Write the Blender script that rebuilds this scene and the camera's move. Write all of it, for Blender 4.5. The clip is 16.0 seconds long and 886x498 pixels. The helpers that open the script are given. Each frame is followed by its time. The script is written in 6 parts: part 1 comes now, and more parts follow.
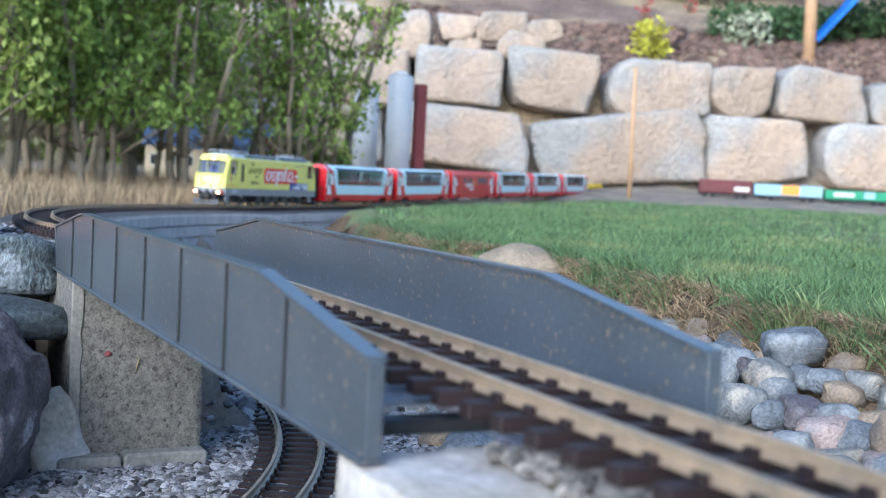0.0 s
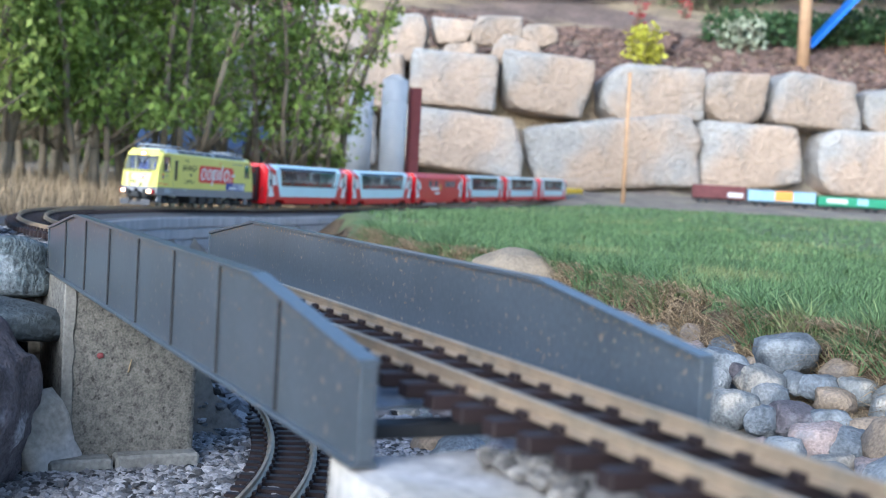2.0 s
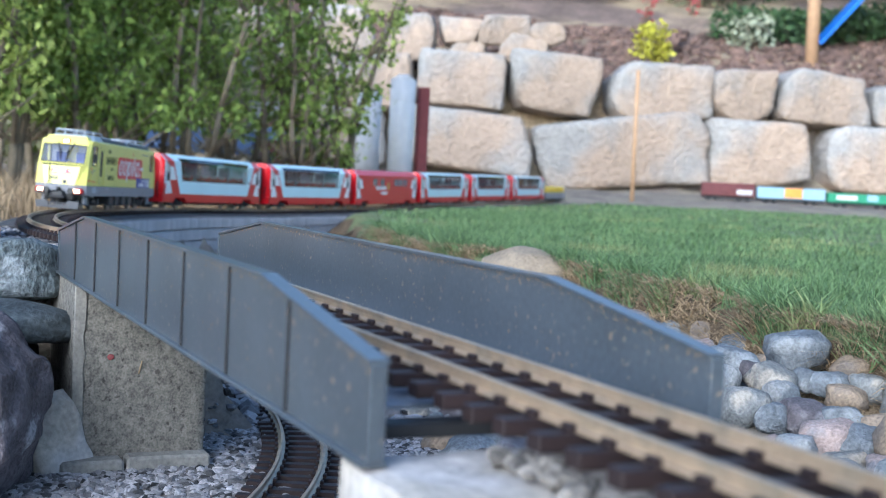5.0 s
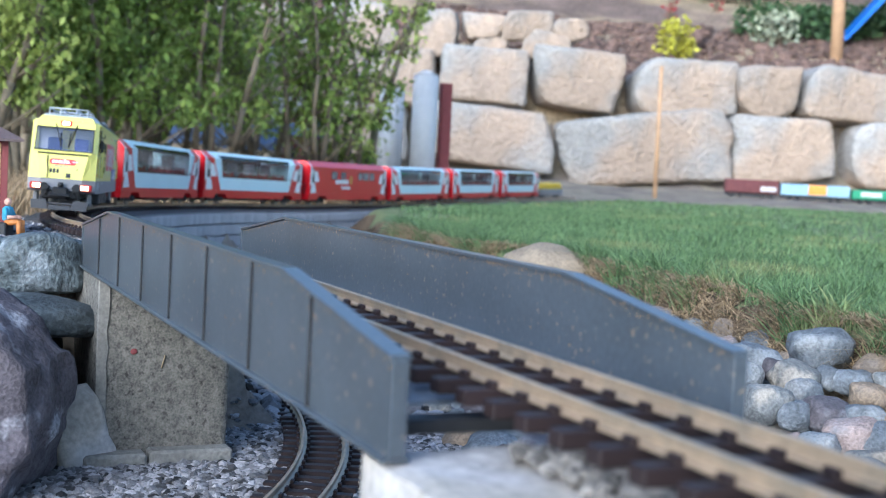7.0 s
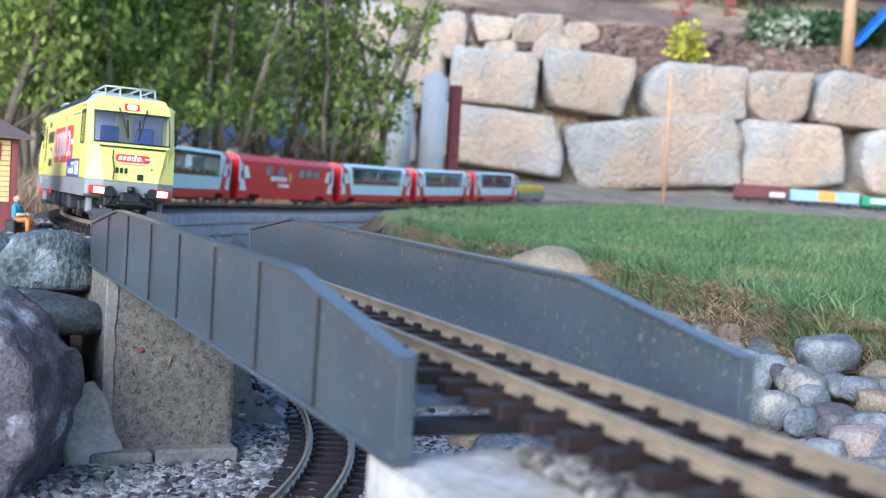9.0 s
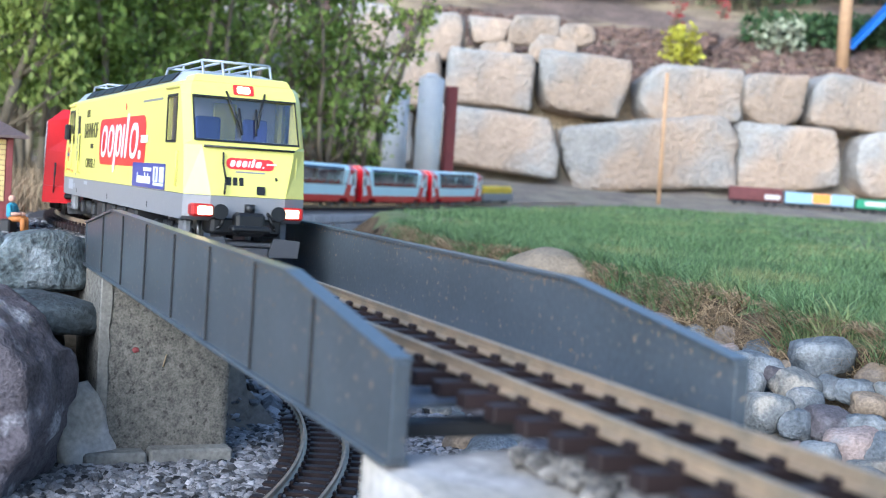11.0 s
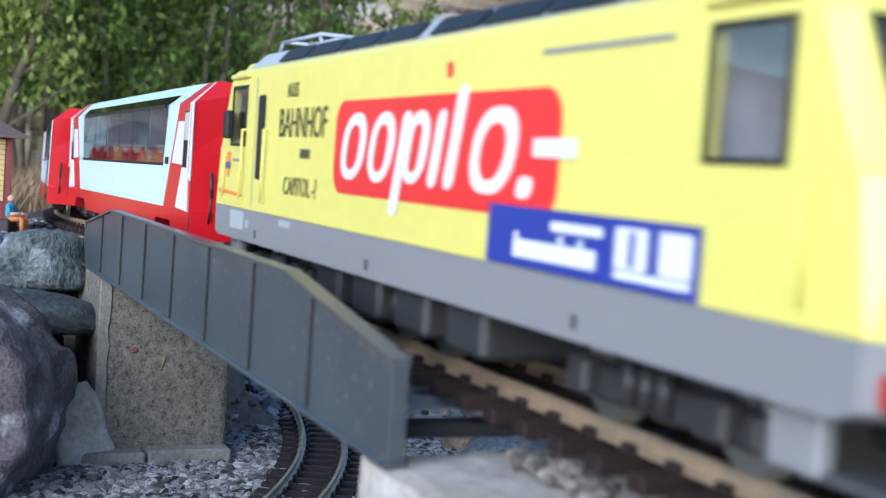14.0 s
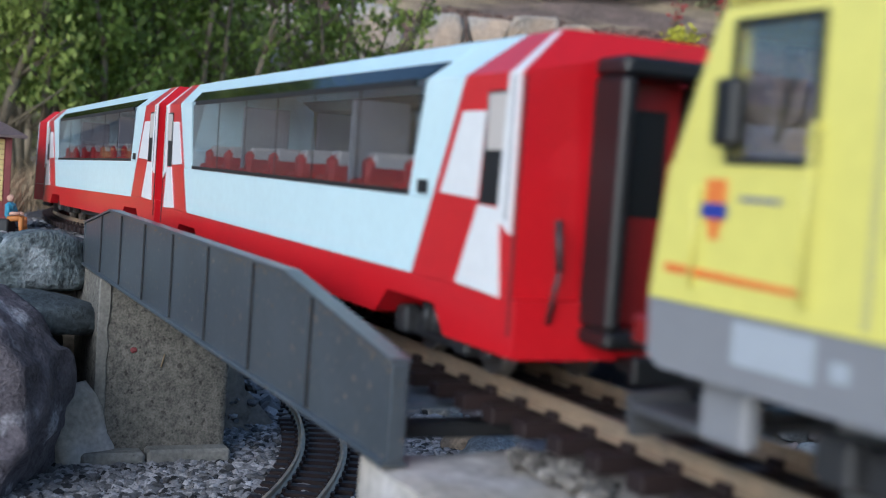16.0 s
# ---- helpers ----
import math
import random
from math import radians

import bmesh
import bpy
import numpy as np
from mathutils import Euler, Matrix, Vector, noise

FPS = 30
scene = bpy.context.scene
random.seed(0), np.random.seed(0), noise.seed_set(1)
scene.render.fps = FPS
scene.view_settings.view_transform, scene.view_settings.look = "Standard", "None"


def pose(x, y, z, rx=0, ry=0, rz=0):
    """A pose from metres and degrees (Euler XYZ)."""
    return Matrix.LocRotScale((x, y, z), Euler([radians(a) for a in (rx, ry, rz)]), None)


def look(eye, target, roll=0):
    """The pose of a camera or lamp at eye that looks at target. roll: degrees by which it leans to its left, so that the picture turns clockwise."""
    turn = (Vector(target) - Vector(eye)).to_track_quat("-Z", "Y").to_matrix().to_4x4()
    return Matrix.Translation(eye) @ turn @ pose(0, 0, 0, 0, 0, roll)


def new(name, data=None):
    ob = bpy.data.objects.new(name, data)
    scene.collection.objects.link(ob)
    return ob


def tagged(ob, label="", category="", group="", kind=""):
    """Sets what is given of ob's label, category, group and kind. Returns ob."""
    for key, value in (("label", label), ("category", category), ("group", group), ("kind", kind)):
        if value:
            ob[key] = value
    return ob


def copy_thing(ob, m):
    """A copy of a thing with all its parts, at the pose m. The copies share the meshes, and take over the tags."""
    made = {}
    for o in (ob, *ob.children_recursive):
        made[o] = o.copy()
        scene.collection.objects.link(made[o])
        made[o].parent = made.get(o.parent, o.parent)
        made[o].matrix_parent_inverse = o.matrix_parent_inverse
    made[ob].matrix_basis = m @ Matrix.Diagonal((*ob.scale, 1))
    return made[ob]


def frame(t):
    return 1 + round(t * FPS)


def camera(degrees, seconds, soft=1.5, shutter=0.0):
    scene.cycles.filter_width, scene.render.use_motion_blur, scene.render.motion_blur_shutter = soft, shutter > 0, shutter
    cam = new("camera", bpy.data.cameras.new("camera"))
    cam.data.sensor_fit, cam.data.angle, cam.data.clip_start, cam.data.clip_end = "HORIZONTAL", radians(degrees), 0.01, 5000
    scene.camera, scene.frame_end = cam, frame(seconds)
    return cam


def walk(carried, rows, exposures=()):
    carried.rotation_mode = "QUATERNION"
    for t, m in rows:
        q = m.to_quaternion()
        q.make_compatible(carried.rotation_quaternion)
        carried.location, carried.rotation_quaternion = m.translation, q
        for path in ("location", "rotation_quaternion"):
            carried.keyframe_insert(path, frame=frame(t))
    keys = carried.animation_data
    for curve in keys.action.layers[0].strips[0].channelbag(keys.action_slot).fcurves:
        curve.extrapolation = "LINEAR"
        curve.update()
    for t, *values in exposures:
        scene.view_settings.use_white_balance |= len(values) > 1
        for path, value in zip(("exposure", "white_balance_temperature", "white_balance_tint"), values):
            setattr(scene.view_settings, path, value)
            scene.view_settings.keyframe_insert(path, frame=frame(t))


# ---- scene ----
cam = camera(38.32, 16.0, soft=1.0, shutter=0.5)
cam.data.dof.use_dof = True
cam.data.dof.focus_distance = 1.42
cam.data.dof.aperture_fstop = 10.0
EYE = (-0.5296, 0.2120, 0.1328)
# seconds, then heading to the left of +y, tilt up and roll, in degrees
TURNS = (
    (0, -114.987, -3.558, 2.888),
    (0.5, -115.034, -3.536, 3.094),
    (1, -115.142, -3.456, 3.376),
    (1.5, -115.230, -3.396, 3.437),
    (2, -115.268, -3.373, 3.264),
    (2.5, -115.284, -3.378, 3.367),
    (3, -115.299, -3.367, 3.408),
    (3.5, -115.315, -3.356, 3.470),
    (4, -115.269, -3.371, 3.216),
    (6.5, -114.203, -3.614, 2.867),
    (7, -113.876, -3.652, 2.992),
    (7.5, -113.573, -3.661, 2.821),
    (8, -113.415, -3.658, 3.404),
    (8.5, -113.487, -3.614, 3.491),
    (9, -113.515, -3.580, 3.590),
    (11.5, -113.748, -3.516, 3.845),
    (12, -113.748, -3.507, 3.788),
    (12.5, -113.762, -3.507, 4.034),
    (13, -113.773, -3.490, 3.952),
    (13.5, -113.769, -3.493, 3.809),
    (14, -113.758, -3.467, 3.994),
    (14.5, -113.758, -3.467, 3.994),
    (15, -113.786, -3.479, 3.992),
    (15.5, -113.791, -3.472, 4.010),
    (16, -113.795, -3.475, 4.004),
)


def camera_pose(yaw, tilt, roll):
    yaw, tilt = radians(yaw), radians(tilt)
    ahead = Vector((-math.sin(yaw) * math.cos(tilt), math.cos(yaw) * math.cos(tilt), math.sin(tilt)))
    return look(EYE, Vector(EYE) + ahead, roll)


walk(cam, [(t, camera_pose(a, b, c)) for t, a, b, c in TURNS], exposures=[(0, 1.28, 5160, 6), (9, 1.26, 5160, 6), (11.5, 1.2, 5160, 6), (13, 0.98, 5160, 6), (14.5, 0.66, 5230, 6), (16, 0.3, 5300, 6)])

# ---- light: a bright evening sky, the garden in open shade ----
world = bpy.data.worlds.new("sky")
scene.world = world
world.use_nodes = True
sky = world.node_tree.nodes.new("ShaderNodeTexSky")
sky.sky_type = "NISHITA"
sky.sun_disc = False
sky.sun_elevation = radians(23.6)
sky.sun_rotation = radians(-40.4)
sky.air_density, sky.dust_density = 1.0, 1.5
world.node_tree.links.new(sky.outputs[0], world.node_tree.nodes["Background"].inputs[0])
world.node_tree.nodes["Background"].inputs[1].default_value = 0.118
sun = new("sun", bpy.data.lights.new("sun", "SUN"))
sun.data.energy, sun.data.angle, sun.data.color = 1.85, radians(45), (1.0, 0.955, 0.91)
sun.matrix_world = look((-4.6, 5.4, 3.1), (0, 0, 0))

# ---- small builders ----
def mat(name, base, rough=0.6, metal=0.0, vary=0.15, scale=40.0, fine=400.0, bump=0.2, dist=0.002, second=None, patch=8.0, amount=0.5, spec=0.5, rand=0.0, island=0.0, coords="Object", through_light=0.0):
    """A surface with grain at two scales, an optional second colour in patches, and fine relief."""
    m = bpy.data.materials.new(name)
    m.use_nodes = True
    nt = m.node_tree
    n, l = nt.nodes, nt.links
    b = n["Principled BSDF"]
    b.inputs["Roughness"].default_value, b.inputs["Metallic"].default_value = rough, metal
    b.inputs["Specular IOR Level"].default_value = spec
    tc = n.new("ShaderNodeTexCoord")
    big, small = n.new("ShaderNodeTexNoise"), n.new("ShaderNodeTexNoise")
    for t, s, d in ((big, scale, 3.0), (small, fine, 4.0)):
        t.inputs["Scale"].default_value, t.inputs["Detail"].default_value = s, d
        l.new(tc.outputs[coords], t.inputs["Vector"])
    col = n.new("ShaderNodeRGB")
    col.outputs[0].default_value = (*base, 1)
    out = col.outputs[0]
    if second:
        pt = n.new("ShaderNodeTexNoise")
        pt.inputs["Scale"].default_value, pt.inputs["Detail"].default_value = patch, 5.0
        l.new(tc.outputs[coords], pt.inputs["Vector"])
        ramp = n.new("ShaderNodeMapRange")
        ramp.inputs["From Min"].default_value, ramp.inputs["From Max"].default_value = 0.62 - 0.3 * amount, 0.72 - 0.3 * amount
        l.new(pt.outputs["Fac"], ramp.inputs["Value"])
        mx = n.new("ShaderNodeMix")
        mx.data_type = "RGBA"
        l.new(ramp.outputs[0], mx.inputs["Factor"])
        l.new(out, mx.inputs["A"])
        mx.inputs["B"].default_value = (*second, 1)
        out = mx.outputs["Result"]
    add = n.new("ShaderNodeMath")
    add.operation = "ADD"
    l.new(big.outputs["Fac"], add.inputs[0])
    l.new(small.outputs["Fac"], add.inputs[1])
    val = n.new("ShaderNodeMapRange")
    val.inputs["From Min"].default_value, val.inputs["From Max"].default_value = 0.7, 1.3
    val.inputs["To Min"].default_value, val.inputs["To Max"].default_value = 1 - vary, 1 + vary
    l.new(add.outputs[0], val.inputs["Value"])
    value = val.outputs[0]
    for k, node, sock in ((rand, "ShaderNodeObjectInfo", "Random"), (island, "ShaderNodeNewGeometry", "Random Per Island")):
        if k:
            oi, mr, mu = n.new(node), n.new("ShaderNodeMapRange"), n.new("ShaderNodeMath")
            mr.inputs["To Min"].default_value, mr.inputs["To Max"].default_value = 1 - k, 1 + k
            l.new(oi.outputs[sock], mr.inputs["Value"])
            mu.operation = "MULTIPLY"
            l.new(value, mu.inputs[0])
            l.new(mr.outputs[0], mu.inputs[1])
            value = mu.outputs[0]
    hsv = n.new("ShaderNodeHueSaturation")
    l.new(out, hsv.inputs["Color"])
    l.new(value, hsv.inputs["Value"])
    l.new(hsv.outputs[0], b.inputs["Base Color"])
    if bump:
        bp = n.new("ShaderNodeBump")
        bp.inputs["Strength"].default_value, bp.inputs["Distance"].default_value = bump, dist
        l.new(small.outputs["Fac"], bp.inputs["Height"])
        l.new(bp.outputs[0], b.inputs["Normal"])
    if through_light:
        tl, mx = n.new("ShaderNodeBsdfTranslucent"), n.new("ShaderNodeMixShader")
        mx.inputs[0].default_value = through_light
        l.new(hsv.outputs[0], tl.inputs["Color"])
        l.new(b.outputs[0], mx.inputs[1])
        l.new(tl.outputs[0], mx.inputs[2])
        l.new(mx.outputs[0], n["Material Output"].inputs[0])
    return m


def mesh_of(name, bm, material, smooth=False):
    me = bpy.data.meshes.new(name)
    bm.normal_update()
    bm.to_mesh(me)
    bm.free()
    for m in material if isinstance(material, (list, tuple)) else [material]:
        me.materials.append(m)
    if smooth:
        me.shade_smooth()
    return me


def part(name, bm, material, parent=None, label="", smooth=False):
    """A bmesh as one mesh object, under a thing or a part."""
    ob = new(name, mesh_of(name, bm, material, smooth))
    ob.parent = parent
    return tagged(ob, label) if label else ob


def thing(name, label, category, m=None, group="", kind=""):
    ob = tagged(new(name), label, category, group, kind)
    if m is not None:
        ob.matrix_basis = m
    return ob


def box(bm, lo, hi, bevel=0.0, m=None, mi=0, seg=1):
    """A box from corner to corner, with its edges eased."""
    lo, hi = Vector(lo), Vector(hi)
    g = bmesh.ops.create_cube(bm, size=1, matrix=Matrix.LocRotScale((lo + hi) / 2, None, hi - lo))
    vs = g["verts"]
    if bevel:
        es = list({e for v in vs for e in v.link_edges})
        r = bmesh.ops.bevel(bm, geom=es, offset=bevel, segments=seg, affect="EDGES", profile=0.6)
        vs = list({v for f in r["faces"] for v in f.verts} | {v for v in vs if v.is_valid})
    fs = {f for v in vs for f in v.link_faces}
    for f in fs:
        f.material_index = mi
    if m is not None:
        bmesh.ops.transform(bm, matrix=m, verts=vs)
    return vs


def rod(bm, a, b, r0, r1=None, n=8, mi=0):
    """A round bar from a to b."""
    a, b = Vector(a), Vector(b)
    q = (b - a).to_track_quat("Z", "Y").to_matrix().to_4x4()
    g = bmesh.ops.create_cone(bm, cap_ends=True, segments=n, radius1=r0, radius2=r0 if r1 is None else r1, depth=(b - a).length, matrix=Matrix.Translation((a + b) / 2) @ q)
    for f in {f for v in g["verts"] for f in v.link_faces}:
        f.material_index = mi
        f.smooth = len(f.verts) == 4
    return g["verts"]


def prism(bm, outline, lo, hi, axis="y", mi=0):
    """A flat outline (two coordinates) drawn out along one axis."""
    def at(p, q):
        return {"y": (p[0], q, p[1]), "x": (q, p[0], p[1]), "z": (p[0], p[1], q)}[axis]
    a = [bm.verts.new(at(p, lo)) for p in outline]
    b = [bm.verts.new(at(p, hi)) for p in outline]
    n = len(outline)
    fs = [bm.faces.new(a), bm.faces.new(b[::-1])]
    for i in range(n):
        fs.append(bm.faces.new((a[i], b[i], b[(i + 1) % n], a[(i + 1) % n])))
    for f in fs:
        f.material_index = mi
    bmesh.ops.recalc_face_normals(bm, faces=fs)
    return a + b


def rough_block(bm, lo, hi, bevel, seed, rough, cuts=16):
    """A cast or cut block with slightly uneven faces and worn edges."""
    box(bm, lo, hi)
    bmesh.ops.subdivide_edges(bm, edges=list(bm.edges), cuts=cuts, use_grid_fill=True)
    mid, half = (Vector(lo) + Vector(hi)) / 2, (Vector(hi) - Vector(lo)) / 2
    for v in bm.verts:
        d = v.co - mid
        near = sorted((half[i] - abs(d[i]) for i in range(3)))
        if near[1] < bevel:
            for i in range(3):
                if half[i] - abs(d[i]) < bevel * 0.5:
                    d[i] -= math.copysign(bevel * 0.4, d[i])
        n = noise.noise_vector(v.co * 22 + Vector((seed, seed, seed))) * rough + noise.noise_vector(v.co * 90) * rough * 0.4
        if v.co.z > hi[2] - 1e-4:
            n.z = -abs(n.z)
        v.co = mid + d + n


def rock_mesh(bm, size, seed, cuts=3, rough=0.12, square=0.0, m=None, fine=0.03, facets=0):
    """A stone: a subdivided block or ball, worn and knocked about."""
    if square:
        g = bmesh.ops.create_cube(bm, size=2)
        bmesh.ops.subdivide_edges(bm, edges=list({e for v in g["verts"] for e in v.link_edges}), cuts=cuts, use_grid_fill=True)
        vs = list(bm.verts)
    else:
        vs = bmesh.ops.create_icosphere(bm, subdivisions=cuts, radius=1)["verts"]
    off = Vector((seed * 7.31 % 50, seed * 3.17 % 50, seed * 5.71 % 50))
    for v in vs:
        p = v.co.copy()
        ball = p.normalized()
        if square:
            k = 6.0 + 3 * square
            e = (abs(p.x) ** k + abs(p.y) ** k + abs(p.z) ** k) ** (1 / k)
            p = p / max(e, 1e-6)
            p = p.lerp(ball, 1 - square)
        d = noise.noise(ball * 1.3 + off) * rough * 1.6 + noise.noise(ball * 3.1 + off) * rough * 0.7 + noise.noise(ball * 9.0 + off) * fine
        v.co = Vector((p.x * size[0], p.y * size[1], p.z * size[2])) * (1 + d)
    r = random.Random(seed)
    for _ in range(facets):
        n = Vector((r.uniform(-1, 1), r.uniform(-0.2, 1), r.uniform(-1, 1))).normalized()
        c = max((n.x * v.co.x + n.y * v.co.y + n.z * v.co.z for v in vs)) * r.uniform(0.78, 0.94)
        for v in vs:
            k = n.dot(v.co) - c
            if k > 0:
                v.co -= n * k * 0.9
    if m is not None:
        bmesh.ops.transform(bm, matrix=m, verts=vs)
    return vs


def quarry_block(bm, half, seed, small):
    """A split block: flat hewn faces that meet in chipped edges, with breaks and a rough skin."""
    r = random.Random(seed * 17 + 2)
    hx, hy, hz = half
    planes = []
    for n, d in (((1, 0, 0), hx), ((-1, 0, 0), hx), ((0, 1, 0), hy), ((0, -1, 0), hy), ((0, 0, 1), hz), ((0, 0, -1), hz)):
        t = Vector(n) + Vector((r.uniform(-0.13, 0.13), r.uniform(-0.1, 0.1), r.uniform(-0.13, 0.13)))
        planes.append((t.normalized(), d))
    for _ in range(16):
        t = Vector((r.choice((-1, 1)) * r.uniform(0.2, 1), r.uniform(-0.2, 1.0), r.choice((-1, 1)) * r.uniform(0.2, 1)))
        t.normalize()
        reach = abs(t.x) * hx + abs(t.y) * hy + abs(t.z) * hz
        planes.append((t, reach * (r.uniform(0.76, 0.93) if not small else r.uniform(0.7, 0.85))))
    bmesh.ops.create_cube(bm, size=2)
    bmesh.ops.subdivide_edges(bm, edges=list(bm.edges), cuts=22, use_grid_fill=True)
    off = Vector((seed * 7.31 % 50, seed * 3.17 % 50, seed * 5.71 % 50))
    for v in bm.verts:
        p = Vector((v.co.x * hx, v.co.y * hy, v.co.z * hz)) * 1.3
        # the nearest hewn face cuts the ray; the two nearest are eased into each other
        k = sorted(d / max(n.dot(p), 1e-6) for n, d in planes if n.dot(p) > 1e-6)[:2]
        p *= k[0] - 0.035 * max(0.0, 1 - (k[1] - k[0]) / 0.16)
        w = p * 2.2 + off
        p *= 1 + 0.045 * noise.noise(w) + 0.035 * noise.noise(w * 2.7) + 0.02 * noise.noise(w * 7)
        v.co = p


def loft(bm, rings, cap=True):
    vs = [[bm.verts.new(p) for p in r] for r in rings]
    n = len(rings[0])
    fs = []
    for a, b in zip(vs, vs[1:]):
        for i in range(n):
            fs.append(bm.faces.new((a[i], a[(i + 1) % n], b[(i + 1) % n], b[i])))
    if cap:
        fs += [bm.faces.new(vs[0][::-1]), bm.faces.new(vs[-1])]
    bmesh.ops.recalc_face_normals(bm, faces=fs)


# ---- the line of the railway ----
AXIS_Y, RAIL_Z = -0.0985, 0.0331
BENDS = ((-0.387, 0.194), (0.291, 2.807), (0.0052, 60.0))
BEND_AT = 1.082


def line(s):
    """Place and heading on the railway, s metres from the near end of the bridge."""
    x, y, h, d = min(s, BEND_AT), AXIS_Y, 0.0, s - BEND_AT
    e = max(d, 0)
    z = RAIL_Z - float(np.interp(e, (0, 0.5, 1.14, 2.2, 3.2, 4.3, 10.0), (0, 0.013, 0.024, 0.047, 0.067, 0.075, 0.052)))
    for k, l in BENDS:
        if d <= 0:
            break
        g = min(d, l)
        x += (math.sin(h - k * g) - math.sin(h)) / -k
        y += (math.cos(h) - math.cos(h - k * g)) / -k
        h -= k * g
        d -= l
    return Vector((x, y, z)), h


def beside(s, off, dz=0.0):
    """A point off metres to the lawn's side of the line."""
    p, h = line(s)
    return Vector((p.x + off * math.sin(h), p.y - off * math.cos(h), p.z + dz))


def strip(bm, path, outline, mi=0):
    """Draws an outline (offset, height) along a row of (place, heading)."""
    rings = [[bm.verts.new((p.x + o * math.sin(h), p.y - o * math.cos(h), p.z + z)) for o, z in outline] for p, h in path]
    n = len(outline)
    for a, b in zip(rings, rings[1:]):
        for i in range(n):
            bm.faces.new((a[i], a[(i + 1) % n], b[(i + 1) % n], b[i])).material_index = mi
    bm.faces.new(rings[0]).material_index = mi
    bm.faces.new(rings[-1][::-1]).material_index = mi


RAIL = [(-0.0045, -0.0084), (0.0045, -0.0084), (0.0045, -0.0072), (0.0009, -0.0062), (0.0009, -0.0028), (0.0017, -0.002), (0.0017, -0.0003), (0.0012, 0), (-0.0012, 0), (-0.0017, -0.0003), (-0.0017, -0.002), (-0.0009, -0.0028), (-0.0009, -0.0062), (-0.0045, -0.0072)]

# ---- materials ----
STEEL = mat("painted_grey_steel", (0.066, 0.077, 0.09), 0.3, 0.0, 0.2, 18, 240, 0.15, 0.0006, second=(0.3, 0.22, 0.15), patch=190, amount=-0.04)
DECK = mat("deck_steel", (0.2, 0.23, 0.28), 0.4, 0.0, 0.1, 30, 300, 0.1, 0.0005)
RUST = mat("rust_specks", (0.42, 0.27, 0.14), 0.85, 0.0, 0.3, 60, 500, 0.3, 0.0005)
BRASS = mat("weathered_brass", (0.44, 0.335, 0.23), 0.45, 0.5, 0.15, 30, 300, 0.1, 0.0004, second=(0.36, 0.29, 0.21), patch=40, amount=0.4)
TIE = mat("brown_plastic_tie", (0.024, 0.0145, 0.014), 0.6, 0.0, 0.2, 80, 600, 0.3, 0.0006, rand=0.25, spec=0.3)
CONCRETE = mat("rough_concrete", (0.17, 0.155, 0.13), 0.95, 0.0, 0.5, 120, 420, 0.7, 0.0018, second=(0.07, 0.062, 0.052), patch=140, amount=0.12)
PALE = mat("pale_limestone", (0.46, 0.41, 0.35), 0.9, 0.0, 0.3, 20, 160, 0.6, 0.002, second=(0.45, 0.42, 0.4), patch=10, amount=0.4)
GRAVEL = mat("gravel", (0.22, 0.21, 0.215), 0.85, 0.0, 0.35, 60, 500, 0.6, 0.002, island=0.95)
EARTH = mat("earth", (0.22, 0.18, 0.145), 0.95, 0.0, 0.3, 6, 120, 0.8, 0.006, second=(0.26, 0.22, 0.16), patch=3, amount=0.5)
MASONRY = mat("masonry_block", (0.4, 0.385, 0.39), 0.9, 0.0, 0.15, 25, 200, 0.5, 0.002, rand=0.12)
BOULDER = mat("quarried_limestone", (0.37, 0.345, 0.315), 0.92, 0.0, 0.2, 3.5, 26, 0.9, 0.04, second=(0.4, 0.3, 0.22), patch=0.9, amount=0.35, rand=0.1)
GRASS = mat("grass", (0.16, 0.24, 0.1), 0.5, 0.0, 0.25, 3, 40, 0.0, second=(0.25, 0.26, 0.11), patch=3.0, amount=0.15, island=0.55, spec=0.3, through_light=0.35)
TURF = mat("turf", (0.12, 0.175, 0.075), 0.95, 0.0, 0.3, 5, 250, 0.8, 0.01, second=(0.16, 0.185, 0.08), patch=2.5, amount=0.5)
THATCH = mat("dry_thatch", (0.15, 0.1, 0.055), 0.95, 0.0, 0.5, 30, 200, 1.0, 0.012, second=(0.06, 0.042, 0.026), patch=15, amount=0.4)
STRAW = mat("dry_grass", (0.36, 0.265, 0.16), 0.8, 0.0, 0.2, 5, 60, 0.0, island=0.55, spec=0.2, through_light=0.25)
LEAF = mat("leaf", (0.25, 0.33, 0.075), 0.5, 0.0, 0.2, 2, 30, 0.0, island=0.5, spec=0.3, through_light=0.5)
BARK = mat("bark", (0.2, 0.16, 0.11), 0.9, 0.0, 0.25, 20, 120, 0.6, 0.004)
MULCH = mat("bark_mulch", (0.16, 0.1, 0.075), 0.95, 0.0, 0.4, 5, 40, 0.9, 0.03, island=0.5)
DARK_IRON = mat("dark_iron", (0.02, 0.02, 0.022), 0.6, 0.0, 0.2, 20, 200, 0.2, 0.001)
BALLAST = mat("dark_ballast", (0.09, 0.085, 0.085), 0.95, 0.0, 0.4, 60, 300, 0.9, 0.004)
PURPLE = mat("purple_grey_rock", (0.135, 0.115, 0.125), 0.92, 0.0, 0.5, 30, 260, 0.9, 0.003, second=(0.42, 0.4, 0.42), patch=20, amount=0.12)
GREENROCK = mat("grey_green_rock", (0.11, 0.13, 0.135), 0.85, 0.0, 0.7, 30, 170, 1.0, 0.005, second=(0.22, 0.24, 0.25), patch=18, amount=0.3)
